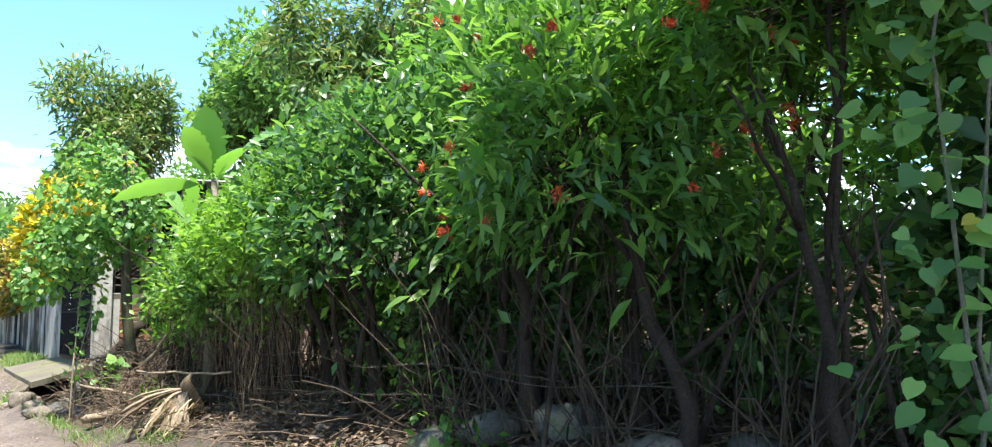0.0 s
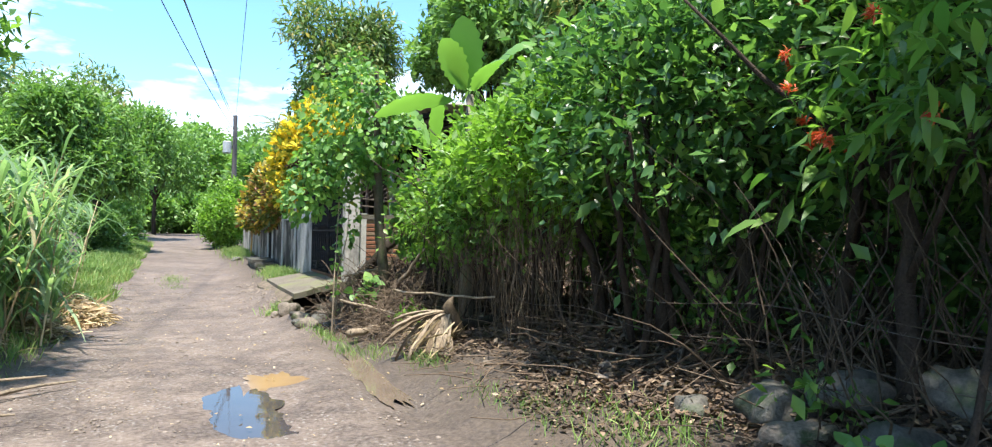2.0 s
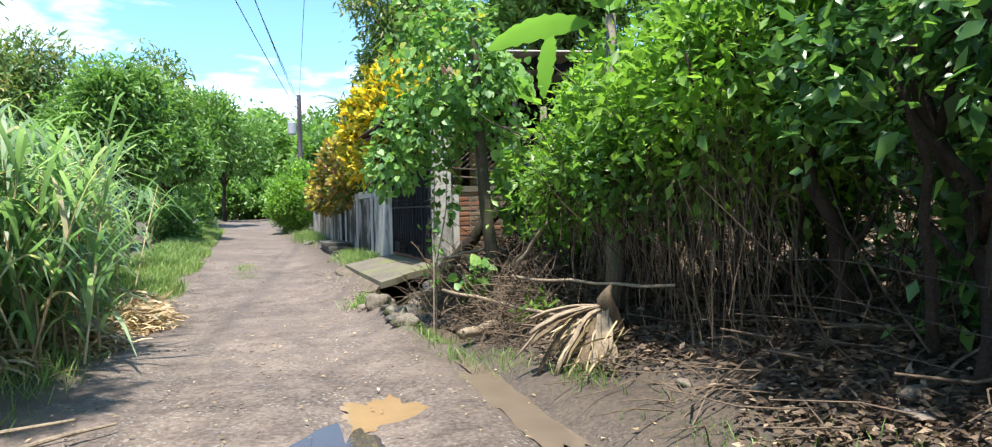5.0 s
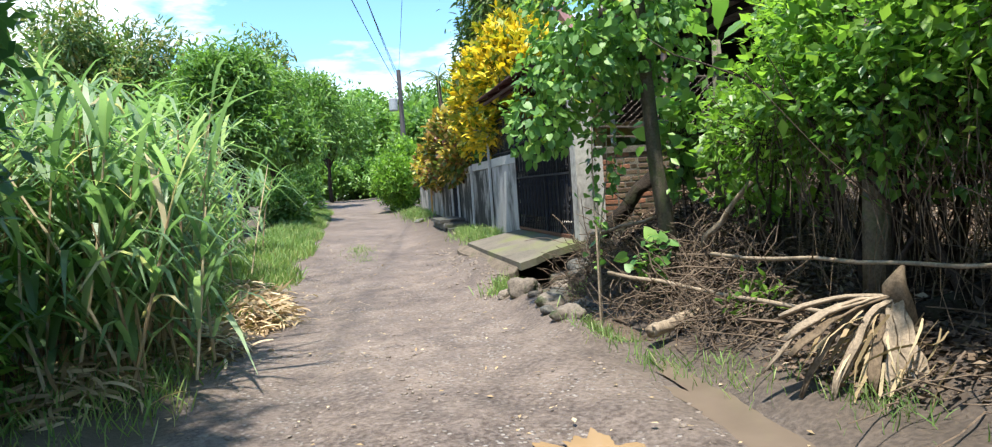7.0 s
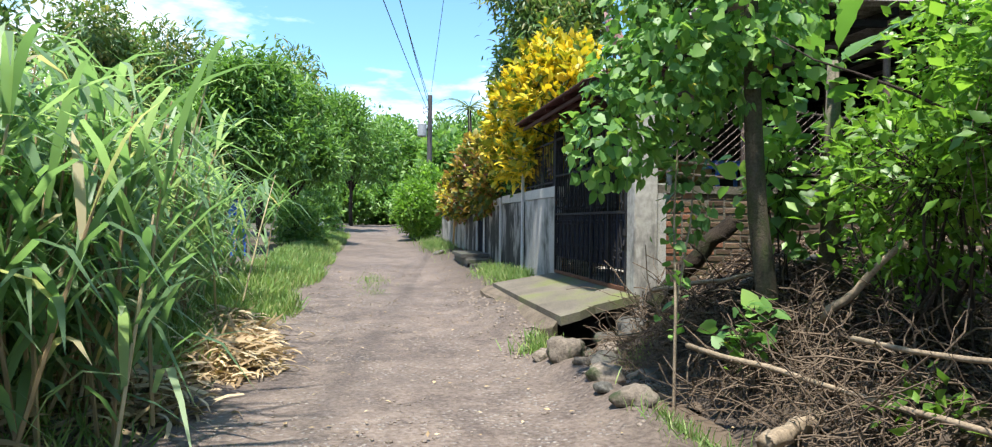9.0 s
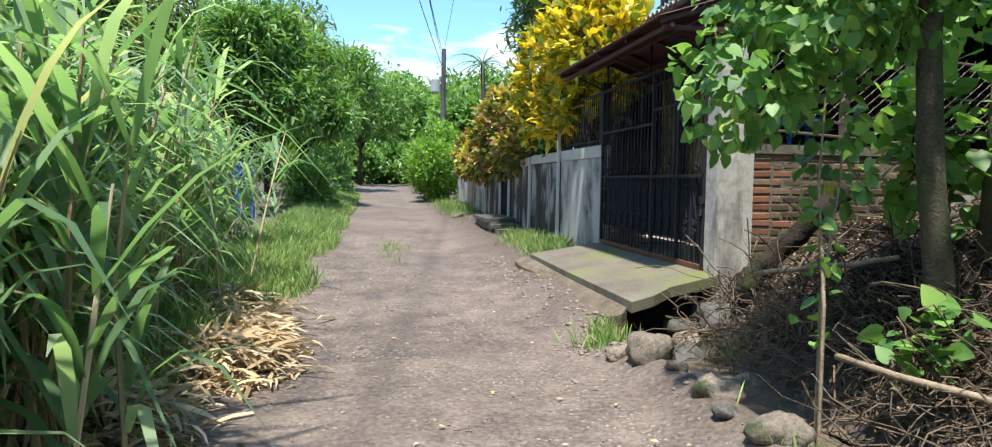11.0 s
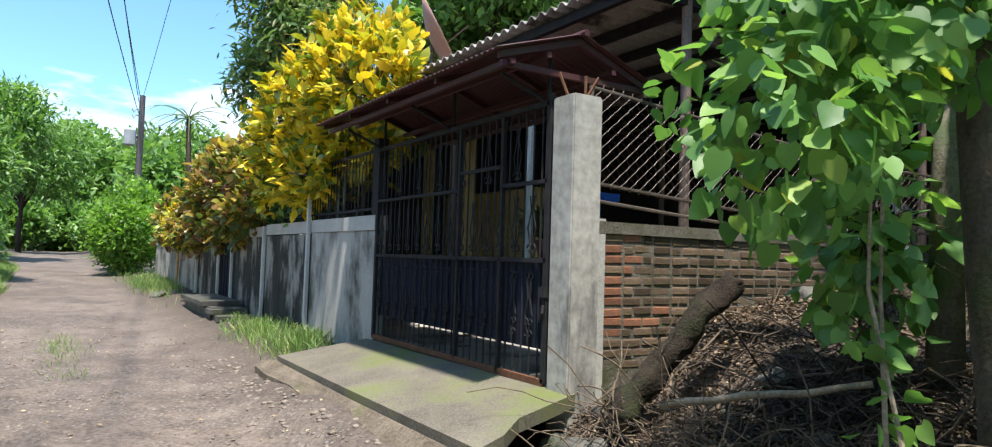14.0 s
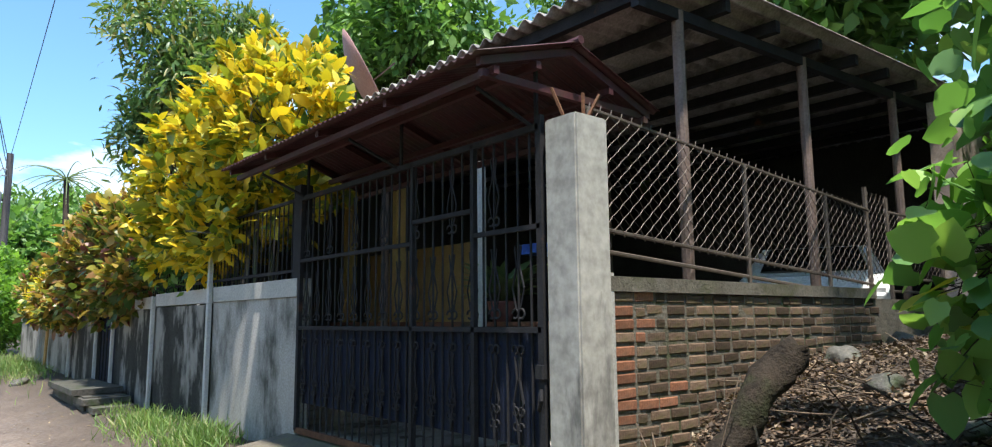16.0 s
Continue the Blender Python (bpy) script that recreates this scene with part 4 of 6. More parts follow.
part("windscreen", wedge([(7.5, 17.72, 2.23), (8.8, 17.72, 2.23), (8.7, 18.16, 2.56), (7.6, 18.16, 2.56)], 0.02), M["glass"], car)
part("grille", Geo().box(7.7, 16.52, 1.70, 8.6, 16.56, 1.88), M["glass"], car)
for x in (7.4, 8.9):
    for y in (17.3, 19.9):
        part("wheel", Geo().tube([(x - 0.09, y, 1.45), (x + 0.09, y, 1.45)], 0.3, 18), M["rubber"], car)
car.location, car.rotation_euler = (9.35, 17.35, 1.15), (0, 0, radians(-66))
solid("shed_floor", Geo().box(6.9, 15.95, 0.5, 11.5, 21.5, 1.15), M["concrete"], "raised cement parking floor in the shed", "floor", kind="structure")

# satellite dish
dish = thing("satellite_dish", (4.3, 21.4, 4.3), "large faded maroon satellite dish above the roof", "satellite dish")
g = Geo()
rings, seg = 6, 28
verts = [(0, 0, 0)]
for i in range(1, rings + 1):
    for j in range(seg):
        r_ = 0.72 * i / rings
        verts.append((r_ * math.cos(2 * math.pi * j / seg), r_ * math.sin(2 * math.pi * j / seg), 0.34 * (i / rings) ** 2 * 0.6))
fs = [(0, 1 + j, 1 + (j + 1) % seg) for j in range(seg)] + [(1 + (i - 1) * seg + j, 1 + i * seg + j, 1 + i * seg + (j + 1) % seg, 1 + (i - 1) * seg + (j + 1) % seg) for i in range(1, rings) for j in range(seg)]
mt = pose(4.3, 21.4, 5.0, 62, 0, 55)
g.add([tuple(mt @ Vector(v)) for v in verts], fs)
o = part("reflector", g.mesh("reflector", True), M["dish"], dish)
o.modifiers.new("thick", "SOLIDIFY").thickness = 0.012
part("mast", Geo().tube([(4.3, 21.4, 4.1), (4.3, 21.4, 4.97)], 0.04, 8), M["galv"], dish)
part("feed_arm", Geo().tube([tuple(mt @ Vector((0.4, 0, 0.1))), tuple(mt @ Vector((0, 0, 0.65)))], 0.012, 5), M["galv"], dish)

# utility pole, transformer and cables
pole = thing("utility_pole", (2.43, 44.8, 0.6), "dark utility pole with a grey transformer", "utility pole")
part("shaft", Geo().tube([(2.43, 44.8, 0.3), (2.43, 44.8, 4), (2.43, 44.8, 8.05)], [0.16, 0.14, 0.115], 12), M["pole"], pole)
tr = part("transformer", Geo().tube([(2.02, 44.7, 5.85), (2.02, 44.7, 5.9), (2.02, 44.7, 6.5), (2.02, 44.7, 6.55)], [0.2, 0.24, 0.24, 0.18], 14), M["grey"], pole, "grey transformer can")
part("bracket", Geo().box(2.02, 44.74, 6.2, 2.4, 44.8, 6.28), M["iron"], pole)
for dz in (7.15, 7.4):
    part("insulator", Geo().tube([(2.42, 44.75, dz), (2.2, 44.7, dz + 0.03), (2.12, 44.7, dz - 0.12), (2.06, 44.7, dz + 0.02)], 0.035, 6), M["grey"], pole)


def cable(a, b, sag, r=0.014):
    t = np.linspace(0, 1, 24)[:, None]
    p = np.array(a) + (np.array(b) - np.array(a)) * t
    p[:, 2] -= sag * 4 * (t * (1 - t))[:, 0]
    solid("overhead_cable", Geo().tube(p, r, 5), M["wire"], "black overhead power cable from the pole", "cable", "overhead cables")


cable((2.35, 44.8, 7.9), (-4.3, -6.0, 9.0), 0.5)
cable((2.3, 44.8, 7.75), (-4.05, -6.0, 9.0), 0.55)
cable((2.3, 44.8, 7.3), (-4.9, -6.0, 8.6), 0.6)
cable((2.45, 44.8, 8.0), (-0.5, -6.0, 9.6), 0.4, 0.01)
solid("bamboo_pole", Geo().tube([(2.36, 32.8, 0.45), (2.40, 32.8, 2.65)], 0.035, 8), M["bamboo"], "orange bamboo pole leaning on the wall", "pole")

# ---------------------------------------------------------------- hedge along the lane
shrub("firebush", "tall firebush with pointed leaves and orange flowers", "shrub", (3.35, 3.9, 2.55), (1.05, 1.25, 1.25), 640, 11, 0.14, "hedge", LONG, 1, 0.45, 0.55, 0.2, 0.10, None, 0.022, 5, low=-0.55, group="hedge shrubs")
shrub("firebush", "tall firebush with pointed leaves and orange flowers", "shrub", (3.7, 2.6, 3.3), (1.0, 1.1, 1.1), 560, 11, 0.135, "hedge", LONG, 2, 0.4, 0.5, 0.2, 0.10, None, 0.025, 4, low=-0.6, group="hedge shrubs")
shrub("lime_tree", "dense dark-green glossy citrus bush in the hedge", "shrub", (3.45, 6.7, 2.75), (1.15, 1.4, 1.4), 950, 11, 0.105, "dark", LEAF, 3, 0.45, 0.5, 0.1, 0.10, None, 0.04, 5, low=-0.7, group="hedge shrubs")
shrub("lime_tree", "dense dark-green glossy citrus bush in the hedge", "shrub", (4.0, 5.2, 2.9), (1.1, 1.2, 1.3), 700, 11, 0.105, "dark", LEAF, 4, 0.4, 0.5, 0.1, 0.10, None, 0.035, 4, low=-0.7, group="hedge shrubs")
shrub("hedge_shrub", "bright leafy hedge shrub over bare stems", "shrub", (3.35, 8.8, 2.5), (1.0, 1.3, 1.0), 950, 11, 0.098, "bright", LEAF, 5, 0.45, 0.45, 0.1, 0.10, None, 0.024, 8, group="hedge shrubs")
shrub("hedge_shrub", "bright leafy hedge shrub over bare stems", "shrub", (3.35, 10.5, 2.2), (0.85, 1.0, 0.85), 750, 11, 0.094, "bright", LEAF, 6, 0.45, 0.45, 0.1, 0.10, None, 0.018, 9, group="hedge shrubs")
shrub("hedge_shrub", "mid-green hedge shrub with drooping sprays", "shrub", (3.0, 9.9, 1.9), (0.65, 0.9, 0.6), 450, 10, 0.085, "hedge", LEAF, 7, 0.4, 0.5, 0.2, 0.09, None, 0.02, 6, group="hedge shrubs")
shrub("backing_tree", "leafy tree rising behind the hedge", "tree", (4.7, 4.0, 4.3), (1.0, 2.4, 1.1), 800, 10, 0.15, "hedge", LEAF, 8, 0.3, 0.4, 0.1, 0.14, None, 0.06, 4, group="backing trees")
shrub("backing_tree", "leafy tree rising behind the hedge", "tree", (5.0, 6.9, 4.2), (0.9, 1.9, 0.9), 700, 10, 0.13, "hedge", LEAF, 9, 0.3, 0.4, 0.1, 0.14, None, 0.06, 4, group="backing trees")
shrub("backing_tree", "leafy tree rising behind the hedge", "tree", (4.6, 0.8, 3.2), (1.2, 1.4, 1.9), 900, 10, 0.16, "dark", LEAF, 10, 0.3, 0.4, 0.1, 0.14, None, 0.06, 4, group="backing trees")
for i, (x, y, z, rx, ry, rz, n) in enumerate(((4.5, 1.9, 1.5, 0.5, 0.9, 0.9, 420), (4.6, 3.6, 1.7, 0.5, 0.8, 0.8, 380), (4.4, 5.2, 1.6, 0.5, 0.7, 0.7, 340), (4.3, 6.6, 1.7, 0.45, 0.7, 0.75, 340), (3.75, 7.1, 1.35, 0.35, 0.5, 0.6, 200), (4.4, 9.2, 1.7, 0.4, 0.8, 0.7, 300))):
    shrub("understory_bush", "dark shaded bush under the hedge trees", "shrub", (x, y, z), (rx, ry, rz), n, 9, 0.12, "dark", LEAF, 700 + i, 0.2, 0.5, 0.2, 0.12, None, 0.014, 5, group="understory bushes")
shrub("bank_bush", "light-green leafy bush with drooping sprays over dry brush", "shrub", (2.85, 11.45, 1.75), (0.5, 0.6, 0.62), 140, 8, 0.085, "bright", LEAF, 14, 0.3, 0.6, 0.3, 0.12, None, 0.014, 6, group="bank bushes")
shrub("bank_bush", "light-green leafy bush on the earth bank", "shrub", (3.35, 12.3, 1.75), (0.6, 0.7, 0.85), 230, 9, 0.095, "bright", LEAF, 12, 0.35, 0.5, 0.1, 0.10, None, 0.018, 6, group="bank bushes")
shrub("bank_bush", "light-green leafy bush on the earth bank", "shrub", (3.9, 11.9, 2.9), (0.7, 0.8, 0.7), 220, 9, 0.095, "bright", LEAF, 13, 0.35, 0.5, 0.1, 0.10, None, 0.02, 5, group="bank bushes")
for i, (x, y, z, r, n, m) in enumerate(((2.75, 4.7, 0.75, 0.25, 16, "hedge"), (2.3, 4.0, 0.45, 0.2, 16, "heart"), (2.12, 12.3, 0.62, 0.22, 14, "heart"), (3.3, 6.0, 0.95, 0.3, 22, "hedge"), (2.35, 10.9, 0.35, 0.2, 14, "bright"))):
    shrub("seedling", "small leafy seedling on the bank", "plant", (x, y, z), (r, r, r * 1.1), n, 5, 0.09 if m != "heart" else 0.085, m, HEART if m == "heart" else LEAF, 40 + i, 0.2, 0.4, 0.1, 0.05, None, 0.006, 3, group="bank seedlings")

# round-leaved vine near the start
vine = thing("round_leaf_vine", (3.0, 1.5, 0.5), "climbing vine with large round light-green leaves", "vine")
r_ = np.random.default_rng(3)
n = 190
pz = r_.uniform(0.7, 3.6, n)
pv = np.column_stack([2.95 + r_.normal(0, 0.22, n), 1.5 + r_.normal(0, 0.2, n).clip(-0.4, 0.4), pz])
part("crown", leaves("crown", pv, np.column_stack([-0.5 + r_.normal(0, 0.5, n), r_.normal(0, 0.6, n), -0.5 + r_.normal(0, 0.4, n)]), r_.uniform(0.06, 0.115, n), HEART, np.tile((-0.6, -0.2, 0.8), (n, 1)), 0.4), M["heart"], vine)
for k in range(3):
    q = r_.normal(0, 0.12, 2)
    part("stem", Geo().tube([(3.0 + q[0], 1.5 + q[1], 0.3), (2.95 + q[1], 1.55, 1.4), (2.95 + q[0], 1.5 - q[1], 2.6), (3.0, 1.45, 3.5)], [0.012, 0.01, 0.008, 0.004], 5), M["palebark"], vine)

# orange flower heads on the firebush
r_ = np.random.default_rng(9)
fp, fo = blob_points(150, (3.3, 3.85, 2.65), (1.2, 1.42, 1.38), 0.95, 0.2, -0.5, 21)
k = (fo[:, 0] < 0.15)
fp, fo = fp[k][:44], fo[k][:44]
for p_, o_ in zip(fp, fo):
    n = 34
    solid("flower_head", leaves("flower_head", p_ + r_.normal(0, 0.012, (n, 3)), o_ + r_.normal(0, 0.8, (n, 3)) + (0, 0, 0.4), r_.uniform(0.03, 0.055, n), LONG), M["flower"], "cluster of small orange-red tubular flowers on the firebush", "flower", "firebush flowers")

# trunks under the hedge
r_ = np.random.default_rng(12)
TRUNKS = ((3.55, 7.9, 0.075, -0.35, 0.1), (3.45, 6.75, 0.09, -0.25, 0.4), (3.9, 6.3, 0.12, 0.1, 0.0), (3.5, 9.05, 0.06, -0.2, 0.5), (3.4, 4.6, 0.08, -0.1, 0.1), (3.75, 5.5, 0.07, 0.1, -0.4), (3.0, 9.6, 0.045, -0.3, 0.4), (3.25, 8.4, 0.05, 0.3, 0.4), (4.1, 7.3, 0.1, 0.1, 0.2),
          (3.35, 3.3, 0.07, 0.0, 0.2), (3.9, 3.9, 0.09, 0.2, 0.2), (3.5, 2.4, 0.05, -0.2, 0.1), (2.95, 10.4, 0.04, 0.1, 0.3), (3.4, 10.1, 0.05, 0.2, -0.2))
for x, y, rad, dx, dy in TRUNKS:
    z0 = float(ground_z(x, y)) - 0.15
    t = np.linspace(0, 1, 9)[:, None]
    pts = np.array((x, y, z0)) + np.array((dx * 1.6, dy * 1.8, 2.3)) * t + np.cumsum(r_.normal(0, 0.045, (9, 3)), 0)
    ht = thing("hedge_tree", (x, y, z0 + 0.15), "crooked dark-barked hedge tree rising from leaf litter", "tree", "hedge trees")
    part("trunk", Geo().tube(pts, rad * 0.72 * np.linspace(1.25, 0.5, 9) * (1 + r_.normal(0, 0.07, 9)), 9).mesh("trunk", True), M["bark"], ht)
    for j in (2, 3, 5, 6):
        d = np.array((r_.normal(0, 0.45), r_.normal(0, 0.5), r_.uniform(0.5, 1.2)))
        q = pts[j] + d[None] * np.linspace(0, 1, 6)[:, None] + np.cumsum(r_.normal(0, 0.035, (6, 3)), 0) * np.linspace(0, 1, 6)[:, None]
        part("branch", Geo().tube(q, rad * 0.36 * np.linspace(1, 0.3, 6), 6).mesh("branch", True), M["bark"], ht)
# thin stems and hanging dry vines
th = thing("thicket", (3.4, 8.0, 0.5), "thicket of thin bare stems and dry hanging vines", "undergrowth", kind="stuff")
g1, g2 = Geo(), Geo()
for k in range(420):
    x, y = r_.uniform(2.95, 4.3), r_.uniform(2.2, 11.4)
    z0 = float(ground_z(x, y)) - 0.05
    h = r_.uniform(0.5, 1.7)
    lean = r_.normal(0, 0.55, 2)
    t = np.linspace(0, 1, 5)[:, None]
    pts = np.array((x, y, z0)) + np.column_stack([lean[0] * t, lean[1] * t, h * t]) + np.cumsum(r_.normal(0, 0.085, (5, 3)), 0)
    g1.tube(pts, np.linspace(1, 0.4, 5) * r_.uniform(0.003, 0.011), 5, False)
for k in range(300):
    y = r_.uniform(8.2, 10.9)
    x = 2.62 + 0.12 * (y - 9) * 0 + r_.uniform(0, 0.75)
    z1 = r_.uniform(1.5, 2.5)
    z0 = max(float(ground_z(x, y)), z1 - r_.uniform(0.5, 2.0))
    sway = np.cumsum(r_.normal(0, 0.05, (6, 2)), 0)
    g2.tube(np.column_stack([x + sway[:, 0], y + sway[:, 1], np.linspace(z1, z0, 6)]), r_.uniform(0.002, 0.0045), 4, False)
# bare stems take the darkened colour that carries the hedge's shade
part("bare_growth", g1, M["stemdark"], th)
part("hanging_growth", g2, M["dryvine"], th)

# slack barbed wire strung along the hedge
for z0 in (0.78, 1.02):
    g = Geo()
    t = np.linspace(0, 1, 40)
    line = np.column_stack([3.0 + 0.04 * np.sin(t * 9), 3.0 + 6.9 * t, z0 + 0.10 - 0.16 * np.sin(t * math.pi * 3) ** 2 * 0.5])
    g.tube(line, 0.0028, 4, False)
    for q in line[1:-1]:
        g.tube([q + (-0.015, 0.01, 0.014), q, q + (0.012, -0.01, 0.016)], 0.002, 3, False)
    solid("barbed_wire", g, M["galv"], "slack rusty barbed wire strung between hedge trunks", "wire", "hedge wires")
chunk = solid("concrete_chunk", stone_mesh(np.random.default_rng(88), 0.09, 0.06, 0.025, 2, 0.3), M["pale"], "flat pale broken concrete chunk on the brush", "rubble")
chunk.location, chunk.rotation_euler = (2.35, 13.05, float(ground_z(2.35, 13.05)) + 0.03), (0.25, 0.2, 0.5)
chunk = solid("concrete_chunk", stone_mesh(np.random.default_rng(89), 0.12, 0.08, 0.025, 2, 0.3), M["gravel"], "flat pale stone lying on dead leaves", "rubble")
chunk.location, chunk.rotation_euler = (2.75, 6.85, float(ground_z(2.75, 6.85)) + 0.03), (0.1, 0.1, 1.2)

# leaf litter
def scatter(n, x0, x1, y0, y1, seed, keep=None):
    r = np.random.default_rng(seed)
    x, y = r.uniform(x0, x1, n), r.uniform(y0, y1, n)
    if keep is not None:
        k = keep(x, y, r)
        x, y = x[k], y[k]
    return np.column_stack([x, y, ground_z(x, y) + 0.012]), r


p_, r2 = scatter(52000, 1.9, 5.2, 1.0, 11.3, 31, lambda x, y, r: r.random(len(x)) < sm(1.95, 2.7, x + 0.3 * np.sin(y * 2.1)))
p_[:, 2] += r2.uniform(0, 0.05, len(p_))
n = len(p_)
solid("dead_leaves", leaves("dead_leaves", p_, np.column_stack([r2.normal(0, 1, n), r2.normal(0, 1, n), r2.normal(0, 0.25, n)]), r2.uniform(0.03, 0.085, n), LEAF, None, 0.45), M["litter"], "brown dead leaves covering the bank", "leaf litter", kind="stuff")
p_, r2 = scatter(48000, 2.0, 5.6, 11.0, 15.45, 32, lambda x, y, r: r.random(len(x)) < sm(2.1, 2.6, x))
p_[:, 2] += r2.uniform(0, 0.06, len(p_))
n = len(p_)
solid("dead_leaves", leaves("dead_leaves", p_, np.column_stack([r2.normal(0, 1, n), r2.normal(0, 1, n), r2.normal(0, 0.3, n)]), r2.uniform(0.022, 0.055, n), LEAF, None, 0.45), M["litter"], "brown dead leaves on the earth heap", "leaf litter", kind="stuff")
p_, r2 = scatter(30000, 5.2, 9.8, -1.0, 13.5, 34)
p_[:, 2] += r2.uniform(0, 0.05, len(p_))
n = len(p_)
solid("dead_leaves", leaves("dead_leaves", p_, np.column_stack([r2.normal(0, 1, n), r2.normal(0, 1, n), r2.normal(0, 0.3, n)]), r2.uniform(0.05, 0.13, n), LEAF, None, 0.45), M["litter"], "brown dead leaves on the slope behind the hedge", "leaf litter", kind="stuff")
p_, r2 = scatter(700, -2.0, 2.2, 0.5, 26, 33)
n = len(p_)
solid("fallen_leaves", leaves("fallen_leaves", p_ + (0, 0, 0.008), np.column_stack([r2.normal(0, 1, n), r2.normal(0, 1, n), r2.normal(0, 0.1, n)]), r2.uniform(0.02, 0.06, n), LEAF, None, 0.2), M["straw"], "scattered dry leaf scraps on the lane", "leaf litter", kind="stuff")

# loose twigs on the banks
g1 = Geo()
for k in range(700):
    x, y = r_.uniform(2.0, 4.4), r_.uniform(2.0, 15.2)
    z = float(ground_z(x, y))
    L, a = r_.uniform(0.15, 0.9), r_.uniform(0, 6.28)
    up = r_.uniform(0.01, 0.22)
    d = np.array((math.cos(a) * L, math.sin(a) * L * 0.9, 0))
    q = np.array((x, y, z + 0.015))
    e = q + d
    e[2] = max(float(ground_z(e[0], e[1])) + 0.02, z + 0.015) + up * L
    g1.tube([q, (q + e) / 2 + r_.normal(0, 0.03, 3), e], [0.006, 0.005, 0.003] if k % 6 else [0.014, 0.011, 0.007], 4, False)
solid("fallen_twigs", g1, M["twig"], "fallen twigs and sticks littering the banks", "branching", kind="stuff")
# tangled roots hanging over the cut bank
g1 = Geo()
for k in range(900):
    y = r_.uniform(10.6, 15.0)
    x = r_.uniform(1.95, 2.7)
    z = float(ground_z(x, y)) + r_.uniform(0.0, 0.30)
    pts = [np.array((x, y, z))]
    d = np.array((r_.normal(-0.25, 0.4), r_.normal(0, 0.6), r_.normal(-0.1, 0.4)))
    for j in range(6):
        d = d * 0.8 + r_.normal(0, 0.45, 3)
        q = pts[-1] + d * 0.085
        q[2] = max(q[2], float(ground_z(q[0], q[1])) + 0.01)
        pts.append(q)
    g1.tube(pts, r_.uniform(0.002, 0.006), 4, False)
solid("root_tangle", g1, M["twig"], "tangle of dry roots and creepers over the cut bank", "roots", kind="stuff")

# dead palm crown lying at the bank's foot
pal = thing("dead_palm_stump", (2.3, 9.25, 0.15), "broken dry palm crown with splayed straw-coloured frond stalks", "palm stump")


def frond_strip(a, b, width, sag, seed, fold=0.35):
    """A dry channelled frond base: wide, folded along its middle, tapering."""
    r = np.random.default_rng(seed)
    t = np.linspace(0, 1, 9)
    a, b = np.array(a, float), np.array(b, float)
    mid = a + (b - a) * t[:, None] + np.column_stack([r.normal(0, 0.008, 9), r.normal(0, 0.008, 9), sag * np.sin(t * math.pi)])
    d = unit(b - a)
    side = unit(np.cross(d, np.array((-0.5, -0.8, 0.3)) if abs(d[2]) > 0.6 else np.array((0, 0, 1.0))))
    nor = np.cross(side, d)
    w = width * (0.55 + 0.45 * t) * (1 + r.normal(0, 0.08, 9))
    w[-1] *= 0.5
    v = np.vstack([mid + side * w[:, None] * 0.5 + nor * w[:, None] * fold, mid, mid - side * w[:, None] * 0.5 + nor * w[:, None] * fold])
    return Geo().add(v, [f for i in range(8) for f in ((i, i + 1, 9 + i + 1, 9 + i), (9 + i, 9 + i + 1, 18 + i + 1, 18 + i))])


KNOT = (2.34, 9.42, 0.66)
for k, (dx, dy, z1, w, sag) in enumerate(((-0.17, -0.22, 0.16, 0.15, 0.02), (-0.08, -0.26, 0.20, 0.11, 0.03), (-0.30, -0.14, 0.18, 0.06, 0.05), (-0.42, -0.05, 0.20, 0.05, 0.08), (-0.62, 0.10, 0.46, 0.09, 0.05), (-0.66, 0.02, 0.38, 0.07, 0.06),
                                          (-0.55, 0.30, 0.55, 0.06, 0.04), (-0.50, -0.10, 0.14, 0.035, 0.12), (-0.60, 0.06, 0.13, 0.03, 0.15), (-0.22, -0.20, 0.15, 0.04, 0.04), (-0.72, 0.2, 0.25, 0.03, 0.14))):
    o = part("frond_stalk", frond_strip(KNOT, (KNOT[0] + dx, KNOT[1] + dy, z1), w, sag, 600 + k).mesh("frond_stalk", True), M["palewood" if k % 3 != 2 else "dryvine"], pal)
    o.modifiers.new("thick", "SOLIDIFY").thickness = 0.012
part("stump", Geo().tube([(2.62, 9.62, 0.22), (2.5, 9.54, 0.42), (2.40, 9.46, 0.60), (2.34, 9.41, 0.72), (2.36, 9.40, 0.77), (2.40, 9.41, 0.83)], [0.10, 0.095, 0.085, 0.065, 0.04, 0.012], 9).mesh("stump", True), M["dryvine"], pal)
n = 70
az = rng.uniform(2.4, 4.2, n)
part("frond_fringe", leaves("frond_fringe", np.column_stack([2.30 + 0.12 * rng.normal(0, 1, n), 9.42 + 0.2 * rng.normal(0, 1, n), rng.uniform(0.3, 0.6, n)]), np.column_stack([np.cos(az), np.sin(az) * 0.8, rng.uniform(-1.3, -0.2, n)]), rng.uniform(0.25, 0.5, n), BLADE, tumble=0.8), M["straw"], pal)["kind"] = "stuff"


